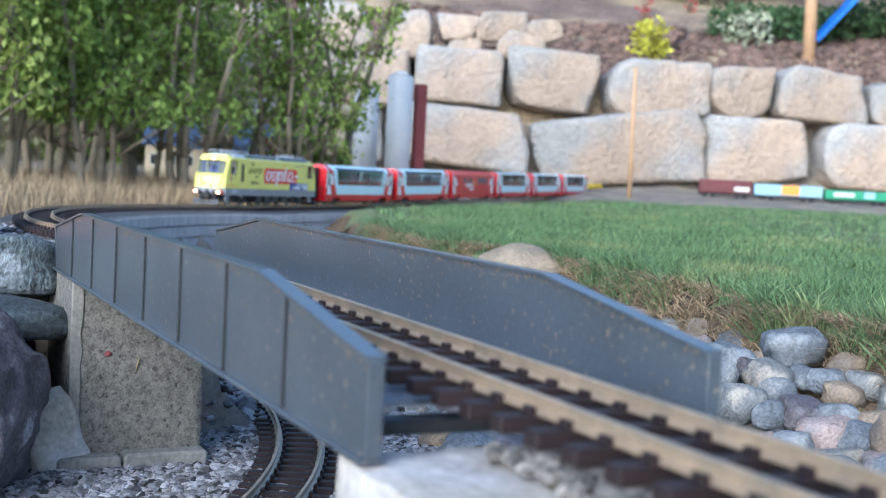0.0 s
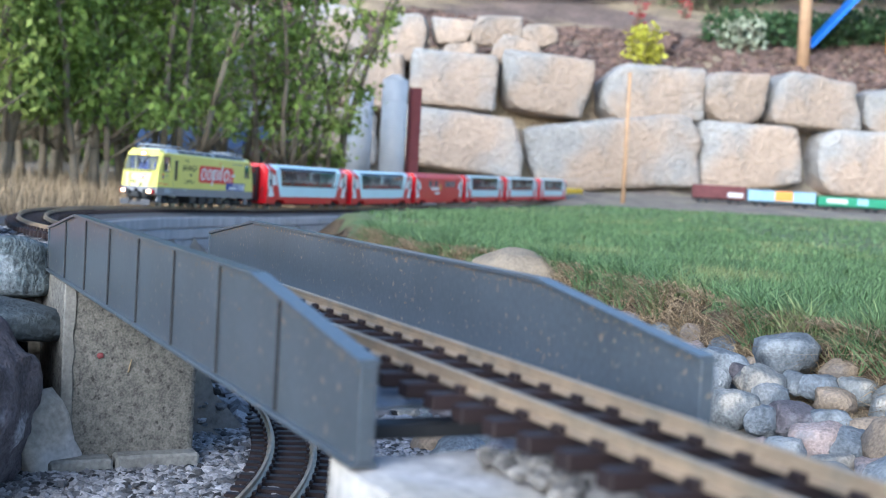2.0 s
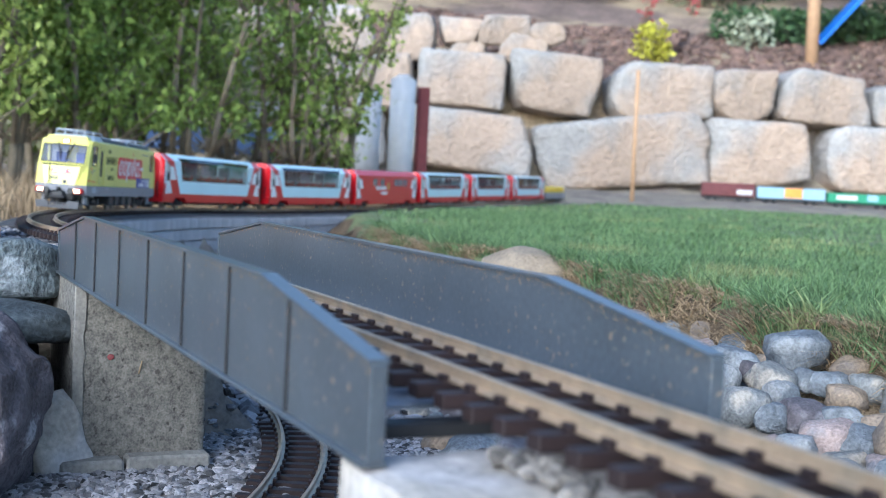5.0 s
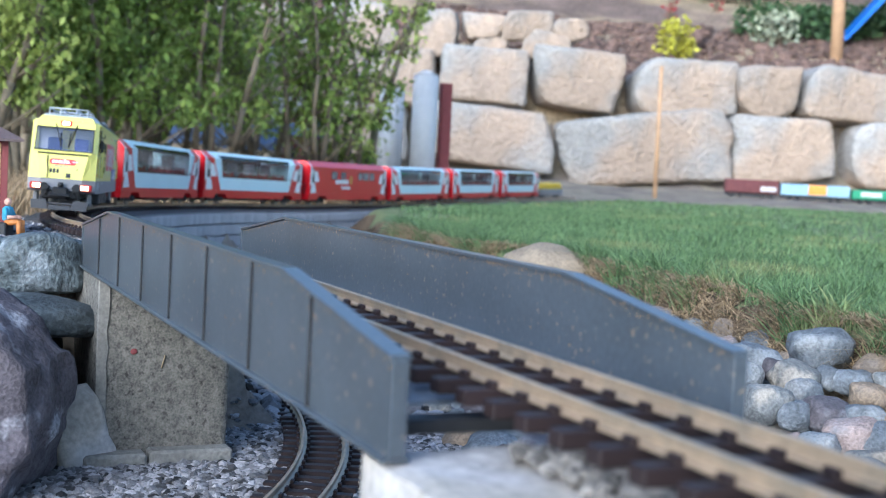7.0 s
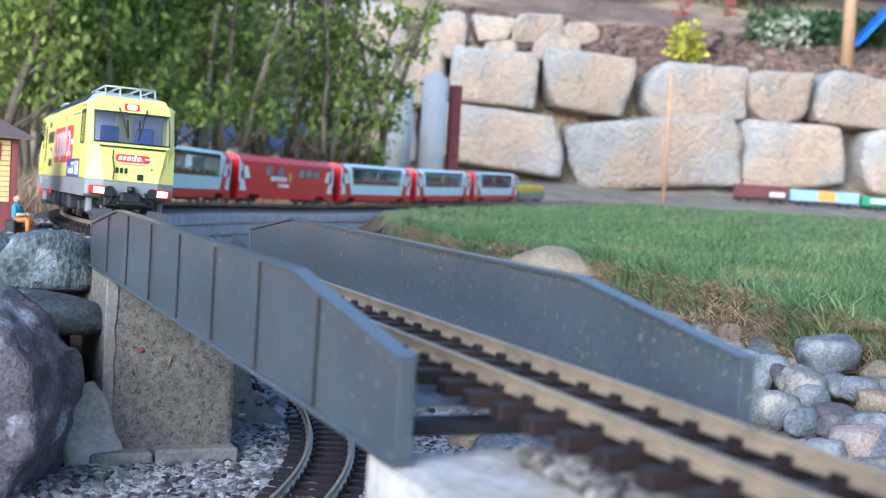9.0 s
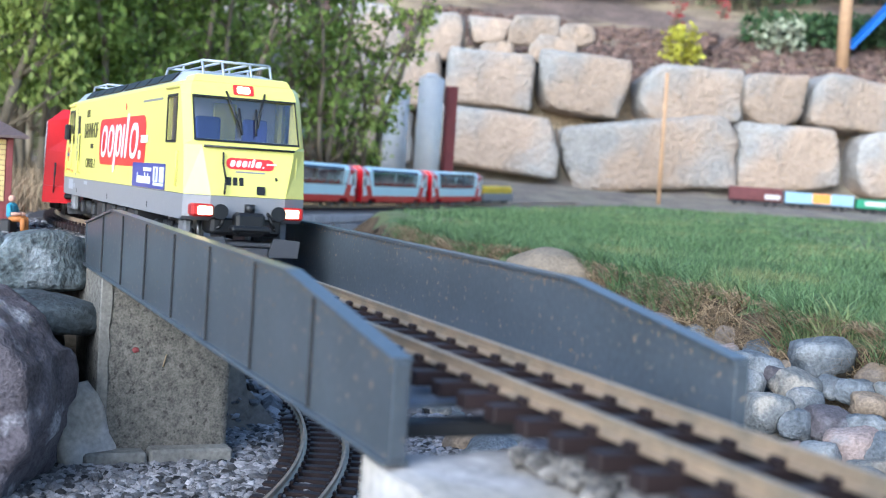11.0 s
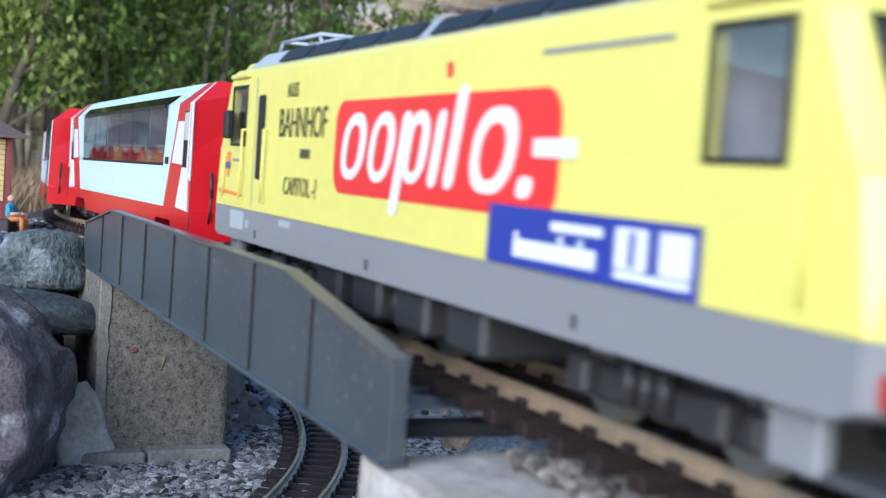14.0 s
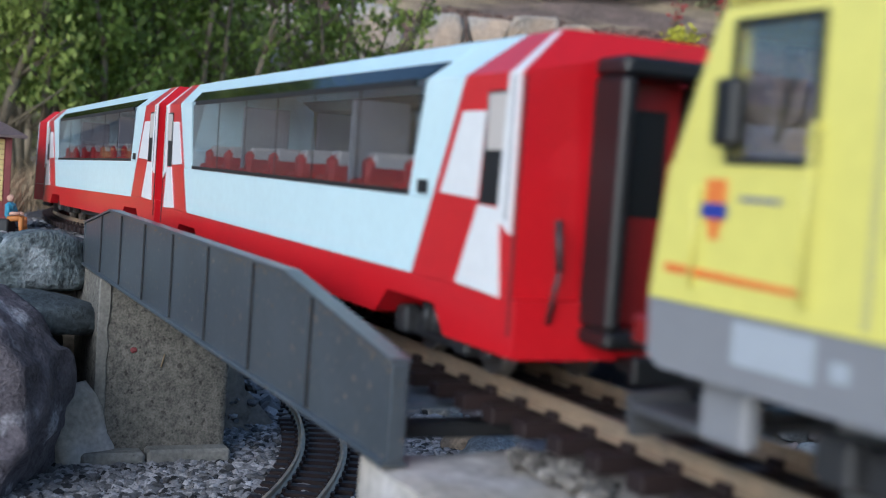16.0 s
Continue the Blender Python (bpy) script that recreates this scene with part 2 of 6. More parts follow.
DARKROCK = mat("dark_slate_rock", (0.055, 0.065, 0.07), 0.8, 0.0, 0.6, 35, 170, 1.0, 0.003, second=(0.12, 0.135, 0.135), patch=22, amount=0.2)
TANROCK = mat("tan_rock", (0.27, 0.21, 0.145), 0.9, 0.0, 0.3, 20, 150, 0.7, 0.003)
STONES = [mat(n, tuple(1.12 * q for q in c), 0.72, 0.0, 0.45, 40, 260, 0.9, 0.003, second=tuple(1.1 * q for q in s), patch=22, amount=a, rand=0.15) for n, c, s, a in (
    ("white_grey_pebble", (0.28, 0.275, 0.265), (0.15, 0.16, 0.17), 0.55), ("blue_grey_pebble", (0.145, 0.155, 0.165), (0.23, 0.235, 0.235), 0.4), ("tan_pebble", (0.28, 0.21, 0.145), (0.17, 0.135, 0.105), 0.45),
    ("mottled_grey_pebble", (0.18, 0.18, 0.172), (0.29, 0.255, 0.21), 0.5), ("dark_mauve_pebble", (0.105, 0.09, 0.095), (0.17, 0.16, 0.165), 0.4), ("pinkish_pebble", (0.31, 0.235, 0.205), (0.2, 0.18, 0.178), 0.45))]
RIVER_LABELS = ("rounded whitish grey river stone below the bank", "smooth blue-grey river stone below the bank", "rounded tan river stone below the bank", "mottled grey river stone below the bank", "dark mauve river stone below the bank", "pinkish pale river stone below the bank")
LEAF_LIGHT = mat("light_leaf", (0.36, 0.42, 0.11), 0.5, 0.0, 0.2, 2, 30, 0.0, island=0.5, spec=0.3, through_light=0.5)
LEAF_DARK = mat("dark_leaf", (0.055, 0.1, 0.035), 0.6, 0.0, 0.2, 2, 30, 0.0, island=0.5, spec=0.3)
LEAF_DULL = mat("dull_leaf", (0.27, 0.27, 0.15), 0.7, 0.0, 0.2, 2, 30, 0.0, island=0.5, spec=0.3, through_light=0.3)
LEAF_YELLOW = mat("yellow_leaf", (0.45, 0.42, 0.04), 0.6, 0.0, 0.2, 2, 30, 0.0, island=0.3, spec=0.3)
LEAF_PALE = mat("pale_leaf", (0.36, 0.38, 0.26), 0.7, 0.0, 0.2, 2, 30, 0.0, island=0.4, spec=0.3)
REDFLOWER = mat("red_blossom", (0.4, 0.03, 0.04), 0.6, 0.0, 0.2, 2, 30, 0.0, island=0.3)
SILVER = mat("sheet_metal", (0.72, 0.69, 0.68), 0.5, 0.0, 0.06, 20, 120, 0.1, 0.001)
DULLRED = mat("dull_red_paint", (0.2, 0.045, 0.045), 0.7, 0.0, 0.15, 30, 200, 0.2, 0.001)
CREAM = mat("cream_plaster", (0.6, 0.5, 0.36), 0.85, 0.0, 0.1, 20, 150, 0.3, 0.001)
CREAMBOARD = mat("yellow_board_paint", (0.62, 0.47, 0.2), 0.7, 0.0, 0.12, 40, 300, 0.2, 0.0006, rand=0.08)
BLUEROOF = mat("blue_grey_roofing", (0.1, 0.14, 0.24), 0.7, 0.0, 0.2, 30, 150, 0.3, 0.001)
BROWNROOF = mat("brown_roofing", (0.12, 0.085, 0.08), 0.75, 0.0, 0.2, 60, 300, 0.4, 0.001)
WHITEWASH = mat("white_frame_paint", (0.75, 0.74, 0.7), 0.6, 0.0, 0.06, 30, 150, 0.1, 0.001)
OXIDE = mat("red_oxide_paint", (0.13, 0.035, 0.035), 0.7, 0.0, 0.2, 20, 150, 0.2, 0.001)
PALEBLUE = mat("pale_blue_paint", (0.3, 0.45, 0.55), 0.55, 0.0, 0.1, 20, 150, 0.1, 0.001)
PALEPAINT = mat("pale_grey_paint", (0.6, 0.58, 0.56), 0.55, 0.0, 0.1, 20, 150, 0.1, 0.001)
GREENPAINT = mat("green_paint", (0.04, 0.26, 0.13), 0.55, 0.0, 0.1, 20, 150, 0.1, 0.001)
ORANGEPAINT = mat("orange_paint", (0.8, 0.3, 0.04), 0.55, 0.0, 0.1, 20, 150, 0.1, 0.001)
BLUEPLASTIC = mat("blue_plastic", (0.03, 0.17, 0.62), 0.4, 0.0, 0.05, 5, 50, 0.0)
WOOD = mat("bare_wood", (0.5, 0.31, 0.17), 0.75, 0.0, 0.15, 12, 90, 0.3, 0.002)
FIGBLUE = mat("figure_blue", (0.06, 0.28, 0.42), 0.6, 0.0, 0.05, 50, 300, 0.0)
FIGORANGE = mat("figure_orange", (0.45, 0.17, 0.04), 0.6, 0.0, 0.05, 50, 300, 0.0)
FIGSKIN = mat("figure_pink", (0.6, 0.35, 0.26), 0.6, 0.0, 0.05, 50, 300, 0.0)
MULCH_GROUND = mat("mulched_slope", (0.2, 0.14, 0.11), 0.95, 0.0, 0.45, 3, 30, 0.9, 0.03, second=(0.36, 0.27, 0.165), patch=0.6, amount=0.6)
BALLAST_TAN = mat("tan_grey_ballast", (0.2, 0.18, 0.16), 0.9, 0.0, 0.3, 60, 400, 0.5, 0.002, island=0.5)
MORTAR = mat("smooth_mortar", (0.21, 0.195, 0.17), 0.9, 0.0, 0.3, 40, 260, 0.4, 0.001)
FOOTING = mat("pale_concrete", (0.24, 0.225, 0.2), 0.92, 0.0, 0.3, 30, 190, 0.8, 0.003)

# ---- the ground: gravel bed under the bridge, banks, lawn, slope behind ----
LINE_PTS = np.array([[*line(s)[0], s] for s in np.arange(-1.5, 14, 0.05)])
LINE_HEADS = np.array([line(s)[1] for s in np.arange(-1.5, 14, 0.05)])
LAWN_EDGE = ((-3.0, -0.9), (0.2, -0.9), (0.59, -0.905), (0.75, -0.905), (1.0, -0.965), (1.42, -1.015), (1.74, -1.04), (2.0, -0.96), (2.6, -1.05), (3.16, -1.25), (3.9, -1.45), (4.4, -1.75))


def ease(a, b, v):
    t = min(max((v - a) / (b - a), 0), 1)
    return t * t * (3 - 2 * t)


def nearest(x, y):
    """Distance to the lawn's side of the line, and how far along it."""
    if x < 1.0:
        return AXIS_Y - y, x, RAIL_Z
    d = (LINE_PTS[:, 0] - x) ** 2 + (LINE_PTS[:, 1] - y) ** 2
    i = int(d.argmin())
    h = LINE_HEADS[i]
    off = (x - LINE_PTS[i, 0]) * math.sin(h) - (y - LINE_PTS[i, 1]) * math.cos(h)
    return off, LINE_PTS[i, 3], LINE_PTS[i, 2]


def lawn_y(x):
    return float(np.interp(x, [p[0] for p in LAWN_EDGE], [p[1] for p in LAWN_EDGE]))


def inside_lawn(x, y):
    """How far a point lies inside the lawn; negative outside."""
    off, s, _ = nearest(x, y)
    a = lawn_y(x) - y if x < 4.4 else 9.0
    return min(a, off - 0.2)


WALL_0 = Vector((9.2, -3.82))
WALL_DIR = Vector((-0.408, -0.913))
WALL_OUT = Vector((WALL_DIR.y, -WALL_DIR.x))


def behind_wall(x, y):
    return -(Vector((x, y)) - WALL_0).dot(WALL_OUT)


def ground_z(x, y):
    off, s, z = nearest(x, y)
    n = noise.noise(Vector((x * 2, y * 2, 0)))
    level = z - 0.03 + n * 0.006
    # away to the left the land rises a little
    if off < -0.15:
        level += 0.05 * ease(0.15, 1.5, -off) + 0.1 * ease(2, 6, -off)
    bed = -0.2 + 0.006 * n
    if s < 1.0:
        side = -0.2 + 0.2 * ease(0.12, 0.45, y)
        if x > 0.8:
            side = max(side, bed + (level - bed) * ease(0.98, 1.04, x))
        low = side if off < 0.1 else bed
    else:
        low = level + (bed - level) * ease(0.085, 0.13, off) if off > 0 else level
    k = inside_lawn(x, y)
    up = ease(-0.06, 0.02, k)
    out = low + (-0.045 - low) * up if x < 4.4 or off < 0.2 else min(-0.045, level)
    b = behind_wall(x, y)
    if b > -2.2:
        out += 0.1 * ease(-2.2, -0.2, b)
    if b > 0.0:
        out += 0.95 * ease(0.1, 0.6, b) + 0.3 * max(b - 0.6, 0) + 0.1 * noise.noise(Vector((x, y, 3)))
        if b > 12:
            out -= 0.3 * (b - 12)
    return out


def spaced(lo, hi, a, b, fine, coarse):
    """Grid lines, close together between a and b and wider outside."""
    v = list(np.arange(a, b, fine))
    step, q = fine, a
    while q > lo:
        step = min(step * 1.25, coarse if abs(q) > 11 else 0.16)
        q -= step
        v.insert(0, q)
    step, q = fine, v[-1]
    while q < hi:
        step = min(step * 1.25, coarse if abs(q) > 11 else 0.16)
        q += step
        v.append(q)
    return v


def sheet(name, xs, ys, height, material, keep=None):
    vs = [(x, y, height(x, y)) for x in xs for y in ys]
    w = len(ys)
    fs = [(i * w + j, (i + 1) * w + j, (i + 1) * w + j + 1, i * w + j + 1) for i in range(len(xs) - 1) for j in range(w - 1)]
    if keep:
        ok = [keep(v[0], v[1]) for v in vs]
        fs = [f for f in fs if any(ok[i] for i in f)]
        used = sorted({i for f in fs for i in f})
        idx = {o: i for i, o in enumerate(used)}
        vs, fs = [vs[i] for i in used], [tuple(idx[i] for i in f) for f in fs]
    me = bpy.data.meshes.new(name)
    me.from_pydata(vs, [], fs)
    me.materials.append(material)
    me.shade_smooth()
    return new(name, me)


ground = sheet("ground", spaced(-60, 90, -0.2, 2.2, 0.035, 14.0), spaced(-90, 60, -1.3, 0.5, 0.035, 14.0), ground_z, EARTH)
ground.data.materials.append(MULCH_GROUND)
for f in ground.data.polygons:
    if behind_wall(f.center.x, f.center.y) > 0.3:
        f.material_index = 1
tagged(ground, "brown earth and gravel garden ground with banks", "ground", kind="structure")


def lawn_z(x, y):
    k = inside_lawn(x, y)
    n = noise.noise(Vector((x * 3, y * 3, 8)))
    return -0.036 + 0.008 * n - 0.09 * (1 - ease(-0.06, 0.0, k)) + (0.0 if k < 0.3 else 0.002)


lawn = sheet("lawn", spaced(-2.5, 8.4, 0.3, 2.6, 0.03, 0.25), spaced(-12, -0.7, -2.0, -0.75, 0.03, 0.25), lawn_z, TURF, keep=lambda x, y: inside_lawn(x, y) > -0.02 and behind_wall(x, y) < -1.5)
lawn.data.materials.append(THATCH)
for f in lawn.data.polygons:
    if inside_lawn(f.center.x, f.center.y) < -0.004:
        f.material_index = 1
tagged(lawn, "short green mown lawn with ragged dry edges", "lawn", kind="structure")

# ---- the girder bridge ----
PANEL, DEEP, SPAN = 0.1217, 0.0084, 0.9736
END_H, MID_H, KNEE = 0.0451, 0.0684, 1.435 * 0.1217


def girder(bridge, y_out, sign):
    """One plate girder: web with a raised cap along its outline and ribs outside."""
    g = part("girder", bmesh.new(), STEEL, bridge, "grey painted plate girder with rust specks")
    bm = bmesh.new()
    y0, y1 = y_out, y_out + sign * DEEP
    web = [(0, 0), (SPAN, 0), (SPAN, END_H), (SPAN - KNEE, MID_H), (KNEE, MID_H), (0, END_H)]
    prism(bm, web, y0 + sign * 0.0015, y1 - sign * 0.0015)
    bm.to_mesh(g.data)
    bm.free()
    bm = bmesh.new()
    c = 0.0022
    top = [(-0.001, END_H), (KNEE, MID_H), (SPAN - KNEE, MID_H), (SPAN + 0.001, END_H)]
    prism(bm, top + [(p, q + c) for p, q in top[::-1]], y0 - sign * 0.001, y1 + sign * 0.001)
    part("cap", bm, STEEL, g)
    bm = bmesh.new()
    box(bm, (-0.001, min(y0, y1) - 0.0025, -0.0025), (SPAN + 0.001, max(y0, y1) + 0.0025, 0.0004), 0.0006)
    part("flange", bm, STEEL, g)
    for x0 in (-0.0022, SPAN):
        bm = bmesh.new()
        box(bm, (x0, min(y0, y1), 0.0005), (x0 + 0.0022, max(y0, y1), END_H), 0.0006)
        part("end_plate", bm, STEEL, g)
    # flecks of rust along the cap and the upper web
    fr = random.Random(int(abs(y_out) * 1000) + 5)
    vs, fs = [], []
    for _ in range(520):
        x = fr.random() * SPAN
        h = MID_H if KNEE < x < SPAN - KNEE else END_H + (MID_H - END_H) * min(x, SPAN - x) / KNEE
        z = h - 0.0002 - abs(fr.gauss(0, 0.0025)) if fr.random() < 0.9 else 0.002 + (h - 0.004) * fr.random()
        y = (-0.0015 + 0.0001) if y_out == 0 else y_out + DEEP - 0.0015 + 0.0001
        a, b = 0.0003 + 0.0008 * fr.random() ** 3, 0.0003 + 0.0007 * fr.random() ** 3
        n = len(vs)
        vs += [(x - a, y, z - b), (x + a, y, z - b * 0.7), (x + a * 0.8, y, z + b), (x - a * 0.7, y, z + b * 0.8)]
        fs.append((n, n + 1, n + 2, n + 3))
    me = bpy.data.meshes.new("rust")
    me.from_pydata(vs, [], fs)
    me.materials.append(RUST)
    fl = tagged(new("rust", me), "small orange and pale rust flecks", kind="stuff")
    fl.parent = g
    for i in range(1, 8):
        x = PANEL * i
        h = MID_H - 0.0005 if KNEE < x < SPAN - KNEE else END_H + (MID_H - END_H) * min(x, SPAN - x) / KNEE - 0.0005
        bm = bmesh.new()
        ya, yb = sorted((y0 + sign * 0.0014, y0 - sign * 0.0002))
        box(bm, (x - 0.0008, ya, 0.0006), (x + 0.0008, yb, h), 0.0003)
        part("rib", bm, DARK_IRON, g)
    return g


bridge = thing("girder_bridge", "grey steel plate girder model railway bridge on two abutments", "bridge")
girder(bridge, 0.0, -1)
girder(bridge, -0.195, 1)
bm = bmesh.new()
box(bm, (0.075, -0.184, 0.0085), (SPAN, -0.011, 0.0115), 0.0005)
part("deck", bm, DECK, bridge, "blue-grey steel deck plate")
for x in (0.042, SPAN - 0.02):
    bm = bmesh.new()
    box(bm, (x, -0.1845, 0.0006), (x + 0.016, -0.0105, 0.0083), 0.001)
    part("cross_beam", bm, DARK_IRON, bridge, "dark steel cross beam")

bm = bmesh.new()
rough_block(bm, (0.835, -0.144, -0.2), (1.02, -0.001, -0.0032), 0.004, 9, 0.0022)
pier = tagged(part("bridge_abutment", bm, CONCRETE, None, "", True), "rough grey cast concrete bridge abutment on gravel", "abutment")
bm = bmesh.new()
box(bm, (0.8328, -0.0115, -0.184), (0.837, 0.0008, -0.004), 0.001)
bmesh.ops.subdivide_edges(bm, edges=[e for e in bm.edges if e.calc_length() > 0.1], cuts=30)
for v in bm.verts:
    v.co.y += 0.0022 * noise.noise(v.co * 60) if v.co.y < -0.005 else 0
part("mortar_edge", bm, MORTAR, pier, "paler smooth mortar along one corner")
bm = bmesh.new()
rock_mesh(bm, (0.0015, 0.0035, 0.0035), 71, 2, 0.2, 0.0, Matrix.Translation((0.8345, -0.038, -0.08)))
part("brick_chip", bm, DULLRED, pier, "small red-brown brick chip in the face")
bm = bmesh.new()
rod(bm, (0.8335, -0.068, -0.098), (0.833, -0.071, -0.084), 0.0009, 0.0006, 6)
part("straw", bm, STRAW, pier, "pale straw stuck to the face")
bm = bmesh.new()
box(bm, (0.812, -0.145, -0.215), (1.03, -0.055, -0.184), 0.003)
box(bm, (0.81, -0.052, -0.215), (1.03, 0.014, -0.186), 0.003)
footing = tagged(part("footing", bm, FOOTING), "pale concrete footing strip under the abutment", "footing")
bm = bmesh.new()
rough_block(bm, (-0.42, -0.24, -0.3), (0.036, 0.001, -0.003), 0.004, 5, 0.0025, 20)
near_block = tagged(part("stone_abutment", bm, PALE), "pale cream limestone block carrying the track", "abutment")


# ---- track ----
def track(name, label, path, pitch, ties):
    t = thing(name, label, "railway track")
    for off in (-0.0242, 0.0242):
        bm = bmesh.new()
        strip(bm, [(p + Vector((off * math.sin(h), -off * math.cos(h), 0)), h) for p, h in path], RAIL)
        part("rail", bm, BRASS, t, "brass rail with a worn bright head")
    bm = bmesh.new()
    box(bm, (-0.006, -0.0475, -0.0165), (0.006, 0.0475, -0.0084), 0.0008)
    for y in (-0.0242, 0.0242):
        for q in (-0.006, 0.006):
            box(bm, (-0.004, y + q - 0.0018, -0.0084), (0.004, y + q + 0.0018, -0.0048), 0.0005)
    me = mesh_of("tie", bm, TIE)
    for p, h in ties:
        o = new("tie", me)
        o.parent = t
        o.matrix_basis = pose(p.x, p.y, p.z, 0, 0, math.degrees(h))
    return t


main_path = [line(s) for s in np.arange(-1.1, 12.0, 0.08)]
main_ties = [line(s) for s in np.arange(-1.092, 6.5, 0.0322)]
track("main_track", "brass railway track on dark brown ties", main_path, 0.0322, main_ties)


def low_line(s):
    """The lower track, which bends round under the bridge."""
    r, a0 = 1.25, radians(-25.5)
    a = a0 + s / r
    return Vector((0.71 + r * (math.sin(a) - math.sin(a0)), -0.2055 - r * (math.cos(a) - math.cos(a0)), -0.184)), a


track("lower_track", "narrow brass track curving over gravel below the bridge", [low_line(s) for s in np.arange(-0.7, 1.2, 0.04)], 0.0285, [low_line(s) for s in np.arange(-0.69, 1.2, 0.0285)])

# ---- from here on: what stands in the garden ----
def quads_object(name, vs, fs, material, label, category, kind="stuff", smooth=False):
    me = bpy.data.meshes.new(name)
    me.from_pydata([tuple(map(float, v)) for v in vs], [], fs)
    me.materials.append(material)
    if smooth:
        me.shade_smooth()
    return tagged(new(name, me), label, category, kind=kind)


rng = np.random.default_rng(7)
AHEAD, RIGHT = Vector((0.914, -0.405, 0)), Vector((-0.405, -0.914, 0))


def view_place(across, ahead, z=0.0):
    """A place in the garden seen from the camera's stand: metres to the right and ahead."""
    p = Vector(EYE) + RIGHT * across + AHEAD * ahead
    return Vector((p.x, p.y, z))


# the wall of quarried blocks at the back
def wall_place(u, back, z):
    p = WALL_0 + WALL_DIR * u - WALL_OUT * back
    return Vector((p.x, p.y, z))


WALL_TURN = math.degrees(math.atan2(WALL_DIR.y, WALL_DIR.x))
BLOCKS = (
    (-0.07, 1.1, 0.16, 0.67), (1.14, 2.6, 0.08, 0.67), (2.57, 3.44, 0.12, 0.67), (3.53, 4.5, 0.12, 0.68), (4.55, 5.6, 0.1, 0.66), (-1.2, -0.1, 0.16, 0.64), (-2.4, -1.25, 0.15, 0.66), (-3.6, -2.45, 0.15, 0.62), (-4.8, -3.65, 0.12, 0.66),
    (-0.4, 0.12, 0.62, 1.07), (0.15, 0.88, 0.66, 1.12), (0.91, 1.72, 0.66, 1.16), (1.74, 2.65, 0.62, 1.12), (2.63, 3.14, 0.67, 1.1), (3.16, 3.91, 0.66, 1.12), (3.95, 4.9, 0.66, 1.08), (-1.4, -0.45, 0.63, 1.1), (-2.3, -1.45, 0.65, 1.12), (-3.4, -2.35, 0.62, 1.08), (-4.5, -3.45, 0.62, 1.08),
    (-0.14, 0.28, 1.05, 1.46), (0.3, 0.67, 1.22, 1.46), (0.64, 1.08, 1.24, 1.5), (0.4, 0.72, 1.07, 1.25), (0.85, 1.23, 1.08, 1.33), (1.08, 1.37, 1.24, 1.45), (-0.9, -0.2, 1.08, 1.5), (-1.9, -1.0, 1.08, 1.45), (-2.9, -2.0, 1.05, 1.5))
for i, (u0, u1, z0, z1) in enumerate(BLOCKS):
    bm = bmesh.new()
    small = z0 > 1.0
    quarry_block(bm, ((u1 - u0) / 2 * 1.0, 0.3 if not small else 0.2, (z1 - z0) / 2 * 1.0), i + 3, small)
    back = 0.27 if z0 < 0.5 else 0.36 if z0 < 1.0 else 0.5
    ob = part("stone_block", bm, BOULDER, None, "", True)
    ob.matrix_basis = pose(*wall_place((u0 + u1) / 2, back, (z0 + z1) / 2), rng.normal(0, 1.5), rng.normal(0, 1.5), WALL_TURN)
    tagged(ob, "large pale rough quarried limestone block in a dry wall" if not small else "small pale rounded boulder on top of the dry wall", "boulder", "blocks of the wall")

# ballast wall that carries the far track
bm = bmesh.new()
wall_path = [line(s) for s in np.arange(1.9, 7.0, 0.1)]
strip(bm, wall_path, [(0.066, -0.2), (0.108, -0.2), (0.108, -0.024), (0.066, -0.024)])
retaining = part("retaining_wall", bm, MASONRY, None)
tagged(retaining, "grey stone block retaining wall below the far track", "wall", kind="structure")
bm = bmesh.new()
box(bm, (-0.0125, -0.008, -0.0165), (0.0125, 0.008, 0.0165), 0.002)
block_mesh = mesh_of("block", bm, MASONRY)
k = 0
joined = bmesh.new()
for row in range(4):
    s = 1.93 + (0.0135 if row % 2 else 0)
    while s < 6.9:
        p = beside(s, 0.112)
        z = p.z - 0.0425 - row * 0.0355
        if not (row in (0, 1) and 5.02 < s < 5.2):
            h = line(s)[1]
            m = pose(p.x, p.y, z, rng.normal(0, 1), 0, math.degrees(h) + rng.normal(0, 1.5)) @ Matrix.Diagonal((0.85 + 0.25 * rng.random(), 1, 0.95, 1))
            if k < 300 and row < 2 and s < 5.6:
                o = new("block", block_mesh)
                o.parent, o.matrix_basis = retaining, m
                k += 1
            else:
                box(joined, (-0.0125, -0.008, -0.0165), (0.0125, 0.008, 0.0165), 0.0, m)
        s += 0.0272
tagged(part("block_courses", joined, MASONRY, retaining), kind="stuff")
bm = bmesh.new()
p, h = beside(5.11, 0.112), line(5.11)[1]
for dx, dz, sx, sz in ((0, 0.028, 0.07, 0.006), (0, -0.028, 0.07, 0.006), (-0.064, 0, 0.006, 0.022), (0.064, 0, 0.006, 0.022)):
    box(bm, (dx - sx, -0.012, dz - sz), (dx + sx, 0.012, dz + sz), 0.002)
ob = part("drain_frame", bm, CONCRETE, retaining, "concrete frame of a drain opening")
ob.matrix_basis = pose(p.x, p.y, p.z - 0.058, 0, 0, math.degrees(h))
bm = bmesh.new()
box(bm, (-0.06, -0.004, -0.021), (0.06, 0.002, 0.021), 0.001)
ob = part("drain_grate", bm, DARK_IRON, retaining, "dark drain grate")
ob.matrix_basis = pose(p.x, p.y, p.z - 0.058, 0, 0, math.degrees(h))
bm = bmesh.new()
